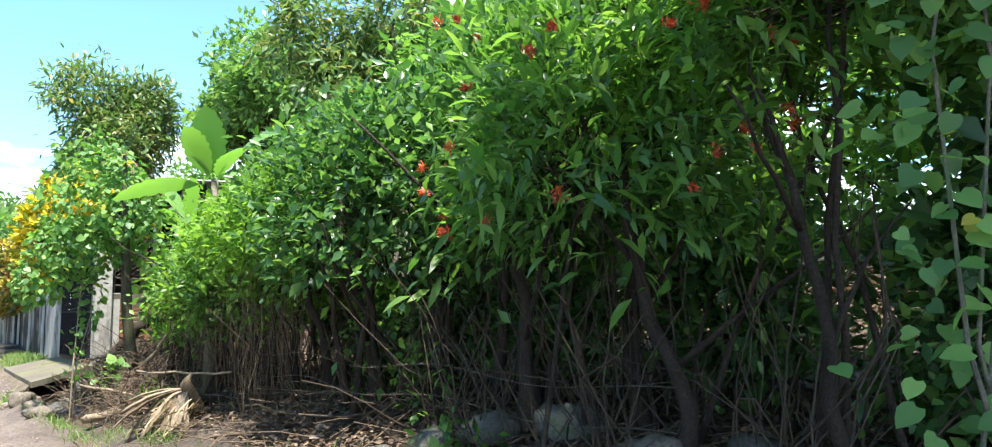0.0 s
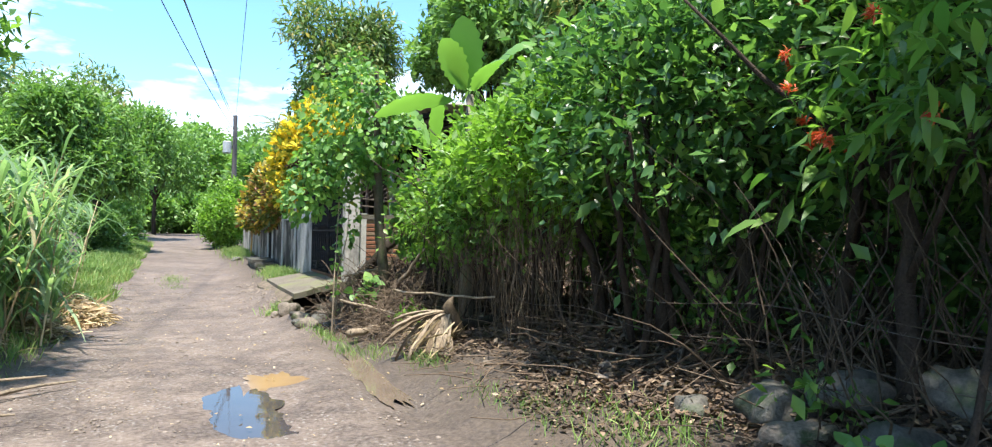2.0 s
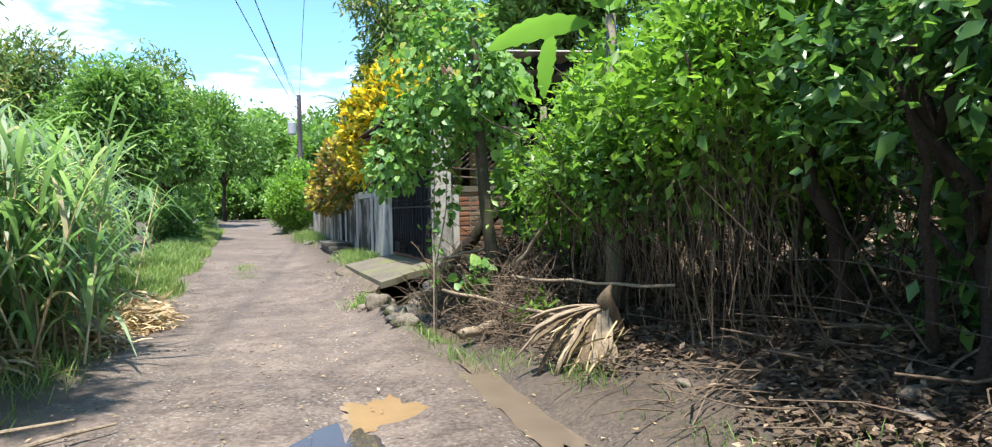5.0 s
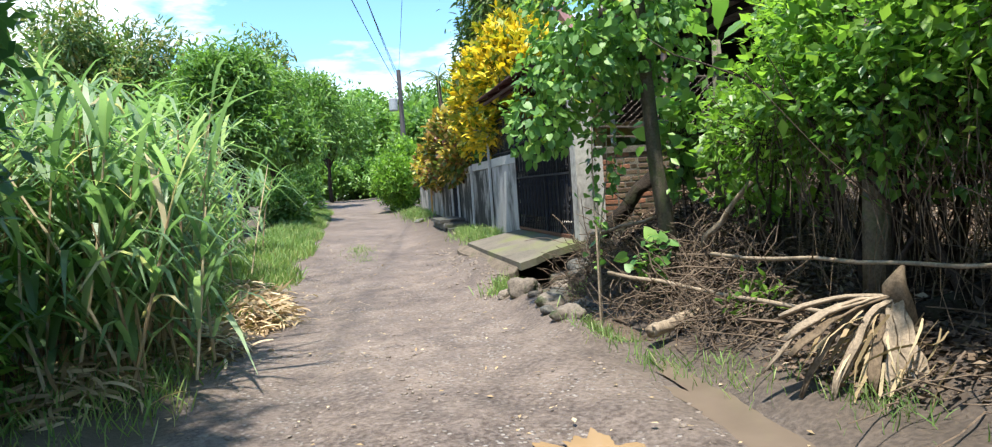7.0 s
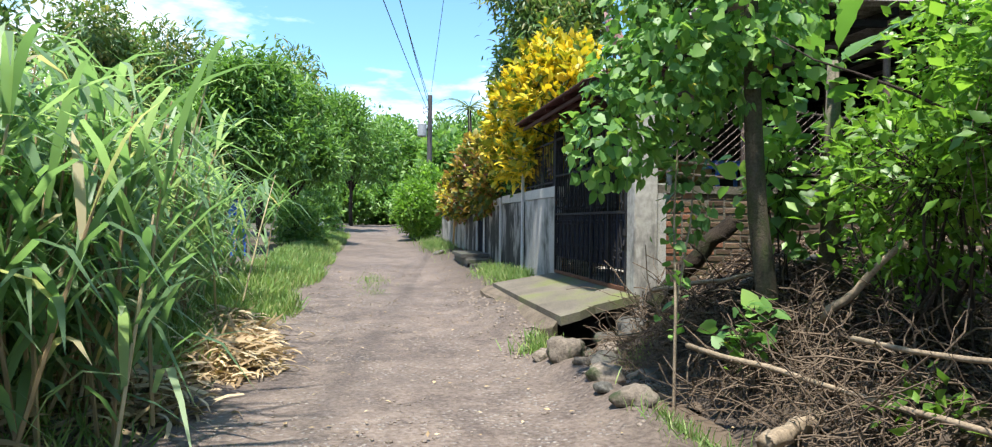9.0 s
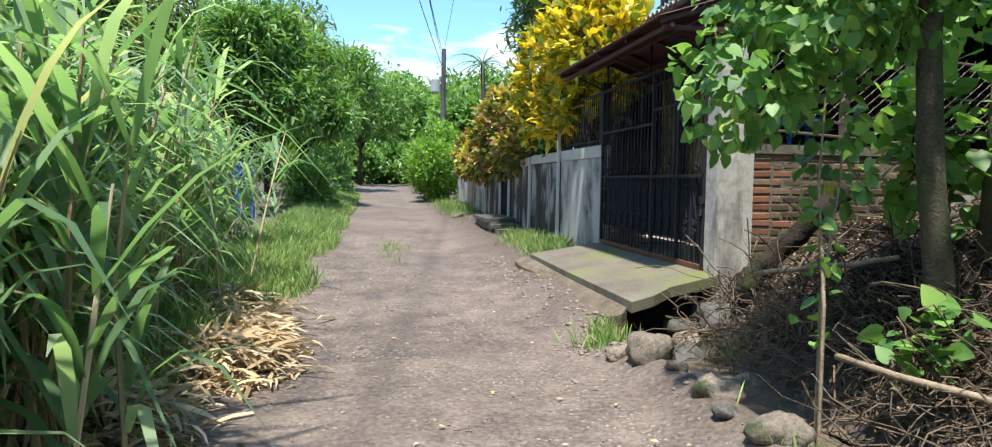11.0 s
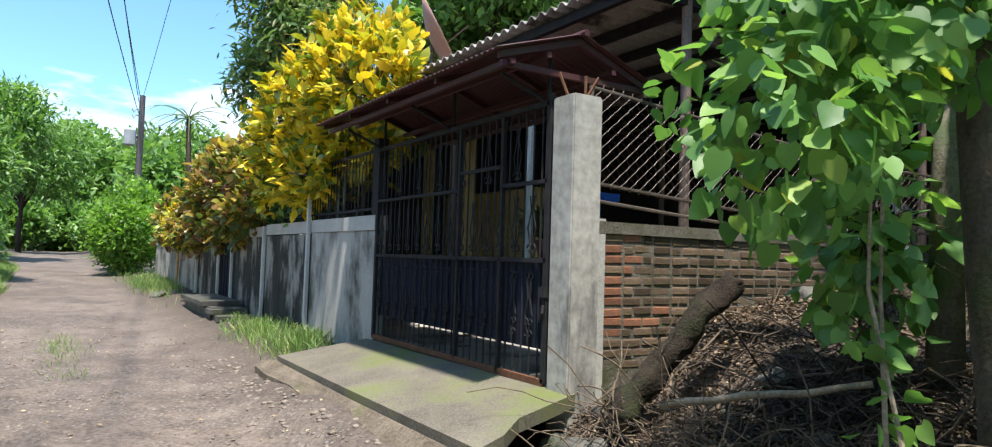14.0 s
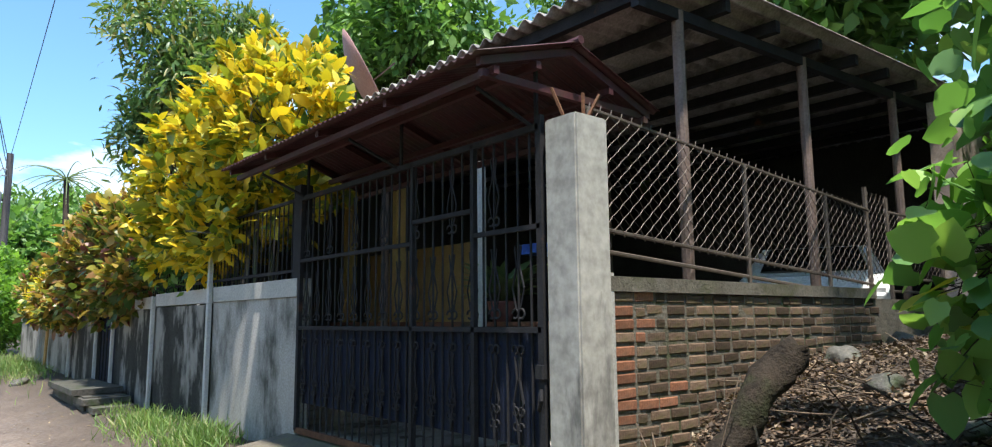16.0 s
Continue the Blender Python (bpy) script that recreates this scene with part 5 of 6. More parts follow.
def log(a, b, r0, r1, mat, label, name="log"):
    a, b = np.array(a, float), np.array(b, float)
    t = np.linspace(0, 1, 8)[:, None]
    rg = np.random.default_rng(int(abs(a[0] * 91 + a[1] * 57)))
    pts = a + (b - a) * t + rg.normal(0, 0.012, (8, 3))
    if r0 > 0.05:
        n = 26
        u = np.linspace(0, 1, n)[:, None]
        line = a + (b - a) * u + np.cumsum(rg.normal(0, 0.006, (n, 3)), 0)
        me = Geo().tube(line, np.linspace(r0, r1, n), 14).mesh(name, True)
        off = Vector(rg.normal(0, 9, 3))
        ax = Vector((b - a) / np.linalg.norm(b - a))
        for v in me.vertices:
            k = Vector(a) + ax * (v.co - Vector(a)).dot(ax)
            out = v.co - k
            q = Vector((v.co.x * 7, v.co.y * 7, v.co.z * 7)) + off
            v.co = k + out * (1 + 0.45 * noise.noise(q) + 0.30 * noise.noise(q * 3.1)) + ax * 0.05 * noise.noise(q * 0.9 + out * 20)
    else:
        me = Geo().tube(pts, np.linspace(r0, r1, 8) * (1 + rg.normal(0, 0.06, 8)), 10).mesh(name, True)
    solid(name, me, M[mat], label, "log")


log((1.64, 11.22, 0.19), (2.2, 11.65, 0.25), 0.055, 0.05, "palewood", "short pale rotten log at the ditch edge")
log((2.5, 9.75, 0.42), (3.3, 9.6, 0.62), 0.09, 0.085, "deadwood", "thick dead log lying behind the palm stump")
log((1.80, 12.55, 0.52), (2.5, 9.9, 0.42), 0.02, 0.016, "palewood", "long thin fallen pole across the bank", "fallen_pole")
log((2.25, 11.3, 0.75), (2.7, 8.9, 0.85), 0.016, 0.012, "palewood", "long bare fallen stick across the bank", "fallen_pole")
log((2.42, 14.80, 0.55), (3.28, 14.55, 1.50), 0.095, 0.085, "deadwood", "mossy rotten log leaning on the earth heap")
log((2.2, 14.2, 0.75), (2.75, 13.3, 1.0), 0.022, 0.018, "palewood", "bare broken branch on the earth heap", "fallen_branch")
log((2.5, 12.0, 0.75), (2.75, 11.5, 1.35), 0.03, 0.02, "palewood", "pale forked branch standing on the bank", "fallen_branch")

# vine-covered tree by the gate
vt = thing("vine_tree", (2.45, 12.6, 0.75), "slender tree smothered in heart-leaved vine by the gate", "tree")
part("trunk", Geo().tube([(2.50, 12.6, 0.5), (2.45, 12.6, 1.0), (2.39, 12.62, 1.5), (2.36, 12.65, 2.2), (2.3, 12.6, 3.2), (2.25, 12.5, 4.0)], [0.10, 0.082, 0.076, 0.07, 0.05, 0.03], 10).mesh("trunk", True), M["mossbark"], vt)
r_ = np.random.default_rng(17)
P, W = [], []
for c, rad, n in (((2.1, 12.75, 3.25), (0.85, 0.85, 0.85), 1450), ((1.7, 12.75, 2.58), (0.62, 0.6, 0.5), 700), ((1.28, 12.75, 2.1), (0.42, 0.4, 0.42), 360), ((1.95, 12.9, 1.75), (0.2, 0.26, 0.5), 130), ((2.55, 12.9, 2.9), (0.55, 0.6, 0.8), 500), ((2.0, 12.9, 3.85), (0.6, 0.6, 0.5), 420)):
    p_, o_ = blob_points(n, c, rad, 0.55, 0.45, -1, int(c[0] * 100))
    P.append(p_)
    W.append(o_)
P, W = np.vstack(P), np.vstack(W)
n = len(P)
upv = W * 0.9 + np.array((0, 0, 0.7))
part("crown", leaves("crown", P, W * 0.6 + r_.normal(0, 0.5, (n, 3)) + (0, 0, -0.5), r_.uniform(0.045, 0.112, n), HEART, upv, 0.6), M["heart"], vt, "heart-shaped vine leaves")
for x, y, z1, x0, y0 in ((1.78, 12.75, 1.5, 1.66, 12.5), (1.95, 12.8, 1.5, 1.72, 12.62)):
    part("hanging_stem", Geo().tube([(x, y, z1 + 0.5), (x - 0.02, y, z1), (x0 + 0.03, y0 + 0.05, 0.8), (x0, y0, float(ground_z(x0, y0)))], [0.006, 0.008, 0.011, 0.011], 6), M["palewood"], vt, "bare hanging vine stem")
n = 26
part("low_foliage", leaves("low_foliage", np.column_stack([r_.normal(1.72, 0.06, n), r_.normal(12.65, 0.06, n), r_.uniform(0.55, 1.4, n)]), r_.normal(0, 1, (n, 3)) + (0, 0, -0.4), r_.uniform(0.06, 0.11, n), HEART), M["heart"], vt)

# dry brush tangled on the bank beside the vine tree
br = thing("brushwood", (2.9, 12.0, 0.7), "tangle of dead grey-brown twigs on the earth bank", "brushwood", kind="stuff")
r_ = np.random.default_rng(23)
bg, bl = Geo(), Geo()
for k in range(440):
    x, y = r_.normal(2.9, 0.33), r_.uniform(11.2, 14.4)
    z0 = float(ground_z(x, y)) + r_.uniform(-0.02, 0.45) * r_.uniform(0.2, 1)
    a, L = r_.uniform(0, 6.28), r_.uniform(0.35, 1.0)
    t = np.linspace(-0.5, 0.5, 6)[:, None]
    rise = r_.normal(0.15, 0.35)
    pts = np.array((x, y, z0)) + np.column_stack([math.cos(a) * L * t, math.sin(a) * L * t, L * rise * (t + 0.5) - 0.5 * L * t * t]) + np.cumsum(r_.normal(0, 0.02, (6, 3)), 0)
    pts[:, 2] = np.maximum(pts[:, 2], np.array([float(ground_z(q[0], q[1])) + 0.004 for q in pts]))
    (bg if k % 5 else bl).tube(pts, np.linspace(1, 0.4, 6) * r_.uniform(0.003, 0.010), 4, False)
part("dark_twig", bg, M["bark"], br)
part("pale_twig", bl, M["twig"], br)

# banana plant
def banana_leaf(base, az, length, width, lift, curl, roll):
    n = 22
    t = np.linspace(0, 1, n)
    hx = np.cos(az) * length * (t - 0.12 * t ** 2)
    hy = np.sin(az) * length * (t - 0.12 * t ** 2)
    hz = lift * length * t - curl * length * t ** 2.2
    mid = np.array(base) + np.column_stack([hx, hy, hz])
    side = np.array((-math.sin(az) * math.cos(roll), math.cos(az) * math.cos(roll), math.sin(roll)))
    w = width * np.clip(np.sin(math.pi * np.clip((t - 0.16) / 0.84, 0, 1)) ** 0.55, 0.02, 1)
    rag = 1 + 0.12 * np.sin(np.arange(n) * 2.4)
    fold = np.array((0, 0, 1.0)) * 0.25
    a = mid + side * (w * rag)[:, None] * 0.5 + fold * w[:, None] * -0.35
    b = mid - side * (w * rag[::-1])[:, None] * 0.5 + fold * w[:, None] * -0.35
    g = Geo().add(np.vstack([a, mid, b]), [f for i in range(n - 1) for f in ((i, i + 1, n + i + 1, n + i), (n + i, n + i + 1, 2 * n + i + 1, 2 * n + i))])
    return g, mid


def banana(at, top, specs, label):
    th = thing("banana_plant", at, label, "banana plant")
    at = np.array(at, float)
    part("stem", Geo().tube([at - (0, 0, 0.2), at + (0.02, 0, 0.8), (at[0], at[1], top)], [0.10, 0.085, 0.045], 10).mesh("stem", True), M["palebark"], th)
    for az, L, w, lift, curl, roll in specs:
        g, mid = banana_leaf((at[0], at[1], top - 0.1), az, L, w, lift, curl, roll)
        lf = part("leaf", g.mesh("leaf", True), M["banana"], th)
        part("midrib", Geo().tube(mid[::3] + (0, 0, 0.006), 0.011, 5), M["banana"], lf)
    return th


banana((2.85, 10.15, 0.72), 3.30, ((2.95, 1.35, 0.28, 0.12, 0.30, 0.7), (4.0, 0.40, 0.46, 2.9, 0.4, 0.1), (3.5, 0.55, 0.44, 1.9, 0.6, 0.3), (5.86, 0.95, 0.42, 1.75, 0.95, 0.5), (4.9, 0.7, 0.40, 1.3, 0.7, 0.4), (1.2, 1.2, 0.42, 1.1, 0.7, 0.2)), "banana plant with broad bright-green leaves above the hedge")
banana((3.5, 13.3, 1.2), 2.9, ((3.6, 1.2, 0.35, 0.9, 0.7, 0.4), (5.2, 1.3, 0.35, 0.8, 0.6, 0.4), (1.8, 1.3, 0.35, 1.4, 0.5, 0.2), (4.4, 1.1, 0.3, 1.2, 0.4, 0.6), (0.4, 1.1, 0.3, 0.9, 0.5, 0.0)), "young banana plant beside the brick wall")

# croton shrubs over the wall
for x, y, h, c, sd in ((11.0, 2.5, 6.5, 2.6, 401), (11.5, 7.0, 7.0, 2.8, 402), (10.2, 11.0, 6.4, 2.2, 403), (12.0, -1.5, 7.5, 3.0, 404), (8.0, -3.5, 6.5, 2.6, 405), (13.5, 12.5, 7.5, 3.0, 406)):
    shrub("slope_tree", "shady leafy tree on the slope behind the hedge", "tree", (x, y, h * 0.62 + 0.8), (c, c, h * 0.45), 900, 10, 0.22, "hedge", LEAF, sd, 0.35, 0.45, 0.1, 0.2, None, 0.1, 4, group="slope trees")
for c, rad, n, m, s in (((3.0, 20.9, 3.9), (0.95, 1.3, 1.15), 620, "yellow", 61), ((2.75, 22.8, 3.35), (0.8, 1.3, 1.05), 520, "yellow", 62), ((2.5, 21.6, 2.75), (0.4, 1.0, 0.5), 160, "yellow", 63),
                        ((2.5, 25.2, 2.75), (0.75, 1.4, 1.0), 520, "red", 64), ((2.45, 27.8, 2.7), (0.7, 1.4, 1.0), 500, "red", 65), ((2.4, 30.0, 2.4), (0.65, 1.2, 0.85), 400, "red", 66), ((2.35, 31.6, 2.3), (0.5, 0.8, 0.6), 200, "yellow", 67), ((2.45, 33.6, 2.4), (0.5, 1.4, 0.8), 300, "red", 68)):
    shrub("croton", "yellow croton bush spilling over the garden wall" if m == "yellow" else "bronze and red croton bush spilling over the garden wall", "shrub", c, rad, n, 9, 0.165, m, CROTON, s, 0.5, 0.6, -0.35, 0.04, 0.56, 0.03, 6, "palebark", group="croton bushes", root_x=2.8)
shrub("vine_bush", "dark creeping foliage on the iron fence", "shrub", (2.75, 24.2, 2.4), (0.35, 2.4, 0.45), 380, 9, 0.12, "dark", LEAF, 69, 0.3, 0.4, 0.1, 0.1, 0.56, 0.02, 3)

# trees behind the house and down the lane
def tree(at, height, crown, n, per, size, mat, label, seed, shape=LEAF, trunk=0.22, group="", clumps=7, lowcut=0.45):
    at = np.array(at, float)
    th = thing("tree", tuple(at), label, "tree", group)
    r = np.random.default_rng(seed)
    cz = at[2] + height * (1 + lowcut) / 2
    half = height * (1 - lowcut) / 2
    cs = []
    for i in range(clumps):
        a, q, zz = i * 2.4 + r.random(), crown * 0.62 * math.sqrt(r.random()), r.uniform(-0.6, 0.6)
        cs.append(np.array((at[0] + q * math.cos(a) * (1 - 0.35 * abs(zz)), at[1] + q * math.sin(a) * (1 - 0.35 * abs(zz)), cz + zz * half)))
    P, W = [], []
    limbs = Geo()
    fork = at + np.array((0, 0, height * lowcut * 0.9))
    for i, c in enumerate(cs):
        k = r.uniform(0.32, 0.46)
        p, o = blob_points(n // clumps, c, (crown * k, crown * k, half * k * 1.05), 0.5, 0.5, -0.85, seed * 20 + i)
        P.append(p)
        W.append(o)
        limbs.tube([fork, (fork + c) / 2 + r.normal(0, crown * 0.06, 3), c], [trunk * 0.55, trunk * 0.35, trunk * 0.12], 6, False)
    P, W = np.vstack(P), np.vstack(W)
    b, w, s = sprays(P, W, per, size * 0.9, size, droop=0.35, seed=seed)
    part("crown", leaves("crown", b, w, s, shape), M[mat], th)
    part("trunk", Geo().tube([at - (0, 0, 0.3), at + (fork - at) * 0.5 + r.normal(0, 0.1, 3) * (1, 1, 0), fork, fork + (0, 0, half * 0.7)], [trunk * 1.2, trunk, trunk * 0.85, trunk * 0.4], 10).mesh("trunk", True), M["bark"], th)
    tagged(part("branching", limbs, M["bark"], th), kind="stuff")
    return th


gz = lambda x, y: float(ground_z(x, y))
for x, y, h, c, n, m, s in ((7.0, 38.0, 12.6, 3.7, 1700, "mango", 71), (13.5, 34.0, 15.0, 5.0, 1500, "far", 72), (20, 30, 16, 6, 1200, "far", 73), (12.0, 19.0, 8.0, 3.2, 900, "far", 74), (11.5, 14.5, 7.0, 2.6, 800, "mango", 75)):
    tree((x, y, gz(x, y)), h, c, n, 13, 0.34, m, "large mango tree with drooping leaves behind the house" if m == "mango" else "tall airy green tree behind the house", s, LONG if m == "mango" else LEAF, 0.3, "trees behind the house", 9)
tree((6.5, 12.6, gz(6.5, 12.6)), 6.8, 2.1, 1200, 13, 0.20, "mango", "mango tree with drooping yellowish leaves behind the hedge", 76, LONG, 0.16, "", 9, 0.42)
shrub("vine_bush", "bush overgrown by large heart-shaped vine leaves", "shrub", (3.2, 13.55, 1.85), (0.30, 0.34, 0.70), 90, 3, 0.13, "heart", HEART, 78, 0.4, 0.5, 0.5, 0.10, None, 0.012, 4, group="bank bushes")
for x, y, h, c, n, m, s in ((-4.6, 30.5, 6.2, 2.3, 1500, "far", 81), (-3.6, 36.5, 6.6, 2.3, 1300, "far", 82), (-5.6, 42, 9.0, 3.4, 1300, "mango", 83), (-3.8, 52, 9.5, 3.8, 1200, "far", 84), (-2.2, 68, 11, 4.5, 1100, "far", 85), (-9, 34, 8.5, 3.4, 1100, "mango", 86), (-9.5, 22, 8.6, 3.0, 1000, "mango", 87), (-14, 48, 11, 5, 900, "far", 88)):
    tree((x, y, gz(x, y)), h, c, n, 13, 0.26 if y < 45 else 0.36, m, "leafy green roadside tree along the lane", s, LONG, 0.16, "roadside trees", 8, 0.28)
for x, y, h, c, s in ((-0.5, 88, 10, 5, 90), (1.5, 100, 14, 6, 89), (3.5, 92, 13, 6, 91), (-5, 95, 13, 6, 92), (10, 84, 12, 6, 93), (6.2, 66, 9, 4, 94), (-13, 84, 13, 7, 95), (22, 70, 14, 7, 96)):
    tree((x, y, gz(x, y)), h, c, 900, 12, 0.55, "far", "distant dark-green trees closing the lane", s, LEAF, 0.3, "distant trees", 8, 0.08)
shrub("roadside_bush", "bright-green rounded bush at the lane's edge", "shrub", (1.75, 40.3, 2.0), (1.05, 1.5, 1.35), 900, 11, 0.16, "bright", LEAF, 97, 0.4, 0.4, 0.1, 0.14, None, 0.05, 5)
shrub("roadside_bush", "bright-green rounded bush at the lane's edge", "shrub", (2.2, 43.5, 2.7), (1.2, 1.6, 1.6), 800, 11, 0.18, "bright", LEAF, 98, 0.4, 0.4, 0.1, 0.14, None, 0.05, 5)
for k, (x, y) in enumerate(((-6.5, 74), (-3.0, 77), (0.3, 80), (3.6, 77), (7.0, 74), (-10.5, 70))):
    shrub("distant_bush", "dark distant bushes closing the end of the lane", "shrub", (x, y, 2.8), (2.4, 1.6, 2.3), 500, 10, 0.4, "far", LEAF, 500 + k, 0.3, 0.4, 0.1, 0.3, None, 0.08, 3, group="distant bushes")
shrub("roadside_bush", "low leafy bush on the grass verge", "shrub", (-3.1, 33.5, 1.2), (0.9, 1.2, 1.0), 500, 10, 0.14, "far", LEAF, 99, 0.4, 0.4, 0.1, 0.14, None, 0.04, 4)
shrub("roadside_bush", "low leafy bush on the grass verge", "shrub", (-3.4, 45.0, 1.7), (1.2, 2.2, 1.4), 600, 10, 0.2, "far", LEAF, 100, 0.4, 0.4, 0.1, 0.14, None, 0.04, 4)

# coconut palm far behind
pm = thing("coconut_palm", (6.6, 58.0, 0.9), "coconut palm beyond the garden wall", "palm")
part("trunk", Geo().tube([(6.6, 58, 0.6), (6.5, 58, 5), (6.3, 58, 9.6)], [0.2, 0.17, 0.14], 9).mesh("trunk", True), M["bark"], pm)
for k in range(24):
    a = k * 2.4
    L = 2.8
    t = np.linspace(0, 1, 14)
    lift = 1.0 - 0.06 * k
    mid = np.column_stack([6.3 + np.cos(a) * L * t, 58 + np.sin(a) * L * t, 9.6 + L * (lift * t - 0.75 * t ** 2)])
    fr_ = part("frond", Geo().tube(mid, np.linspace(0.04, 0.01, 14), 5, False), M["palm"], pm)
    m2 = np.repeat(mid[1:], 10, 0)
    sgn = np.tile((1, -1), len(m2) // 2)[:, None]
    side = np.array((-math.sin(a), math.cos(a), 0)) * sgn
    part("leaflet_fringe", leaves("leaflet_fringe", m2 + rng.normal(0, 0.06, m2.shape), side + np.array((math.cos(a), math.sin(a), 0)) * 0.5 + (0, 0, -0.5) + rng.normal(0, 0.1, m2.shape), np.full(len(m2), 0.95), (BLADE[0] * np.array((2.6, 1, 1)), BLADE[1]), tumble=0.2), M["palm"], fr_)

# ---------------------------------------------------------------- left side: cane, straw, grass, hedge
def cane_clump(cx, cy, n, h, seed):
    r = np.random.default_rng(seed)
    z0 = gz(cx, cy)
    th = thing("cane_clump", (cx, cy, z0), "tall clump of sugar cane with long arching blades", "sugar cane", "cane clumps")
    g = Geo()
    P, W, S = [], [], []
    for k in range(n):
        bx, by = cx + r.normal(0, 0.28), cy + r.normal(0, 0.32)
        lean = r.normal(0, 0.22, 2)
        hh = h * r.uniform(0.6, 1.0)
        top = np.array((bx + lean[0] * hh * 0.55, by + lean[1] * hh * 0.55, z0 + hh * 0.72))
        g.tube([(bx, by, z0 - 0.05), ((bx + top[0]) / 2 + r.normal(0, 0.04), (by + top[1]) / 2, z0 + hh * 0.4), top], [0.014, 0.012, 0.006], 5, False)
        for j in range(r.integers(11, 16)):
            f = r.uniform(0.06, 1.0)
            P.append(np.array((bx, by, z0)) + (top - np.array((bx, by, z0))) * f)
            a = r.uniform(0, 6.28)
            W.append((math.cos(a), math.sin(a), r.uniform(0.9, 3.2)))
            S.append(r.uniform(0.7, 1.35))
    tagged(part("cane_base", g, M["straw"], th), kind="stuff")
    P, W, S = np.array(P), unit(np.array(W)), np.array(S)
    m = len(P)
    # arching blades: five cross-sections each
    t = np.array((0, 0.25, 0.5, 0.75, 1.0))
    hw = np.array((0.014, 0.025, 0.024, 0.016, 0.001))
    flat = unit(np.column_stack([W[:, 0], W[:, 1], np.zeros(m)]))
    side = np.column_stack([-flat[:, 1], flat[:, 0], np.zeros(m)])
    bend = r.uniform(0.25, 1.0, m)
    v = []
    for tt, w_ in zip(t, hw):
        c = P + S[:, None] * (W * tt + np.column_stack([flat[:, :2] * (0.25 * bend * tt ** 2)[:, None], -bend * tt ** 2.4]))
        c[:, 2] = np.maximum(c[:, 2], z0 + 0.02)
        v += [c - side * w_, c + side * w_]
    v = np.stack(v, 1).reshape(-1, 3)
    q = np.array([(2 * i, 2 * i + 1, 2 * i + 3, 2 * i + 2) for i in range(4)])
    blades = part("foliage", bulk("foliage", v, (q[None] + (np.arange(m) * 10)[:, None, None]).reshape(-1, 4), True), M["cane"], th)
    tagged(blades, kind="stuff")


for i, (x, y, n, h) in enumerate(((-2.3, 12.5, 60, 2.9), (-2.8, 12.2, 40, 3.2), (-2.6, 13.4, 55, 3.2), (-3.2, 13.6, 50, 3.5), (-2.7, 14.6, 55, 3.3), (-3.3, 15.2, 50, 3.6), (-2.75, 16.2, 50, 3.2), (-3.4, 17.0, 45, 3.4), (-2.9, 18.0, 45, 3.0), (-3.5, 19.3, 40, 3.1), (-3.0, 20.8, 36, 2.6), (-3.9, 12.6, 40, 3.6), (-4.2, 14.8, 40, 3.8), (-3.4, 11.4, 36, 3.2), (-4.4, 17.2, 40, 3.6), (-4.0, 22.0, 36, 2.8), (-2.2, 11.7, 34, 2.6))):
    cane_clump(x - 0.28, y, int(n * 0.6), h, 200 + i)

r_ = np.random.default_rng(23)
for cx, cy, n, s in ((-1.95, 14.5, 1500, 0.42), (-2.2, 12.9, 600, 0.35), (-2.2, 16.3, 600, 0.4), (-2.6, 11.3, 350, 0.35), (-1.85, 15.4, 400, 0.3)):
    x, y = cx + r_.normal(0, s * 0.55, n), cy + r_.normal(0, s * 0.9, n)
    hgt = 0.24 * np.exp(-(((x - cx) / s) ** 2 + ((y - cy) / (s * 1.5)) ** 2))
    z = ground_z(x, y) + 0.02 + hgt * r_.random(n)
    solid("straw_heap", leaves("straw_heap", np.column_stack([x, y, z]), np.column_stack([r_.normal(0, 1, n), r_.normal(0, 1, n), r_.normal(0, 0.2, n)]), r_.uniform(0.12, 0.38, n), BLADE_WIDE, None, 0.6), M["straw"], "heap of dry straw-coloured cane trash", "straw", "straw heaps", "stuff")


def grass(name, label, n, pts, h, seed, mat="grass"):
    r = np.random.default_rng(seed)
    n = len(pts)
    pts = pts.copy()
    pts[:, 2] -= 0.02
    solid(name, leaves(name, pts, np.column_stack([r.normal(0, 0.45, n), r.normal(0, 0.45, n), np.ones(n)]), h * r.uniform(0.5, 1.3, n), BLADE, np.column_stack([r.normal(0, 1, n), r.normal(0, 1, n), np.zeros(n)]), 0.2), M[mat], label, "grass", kind="stuff")


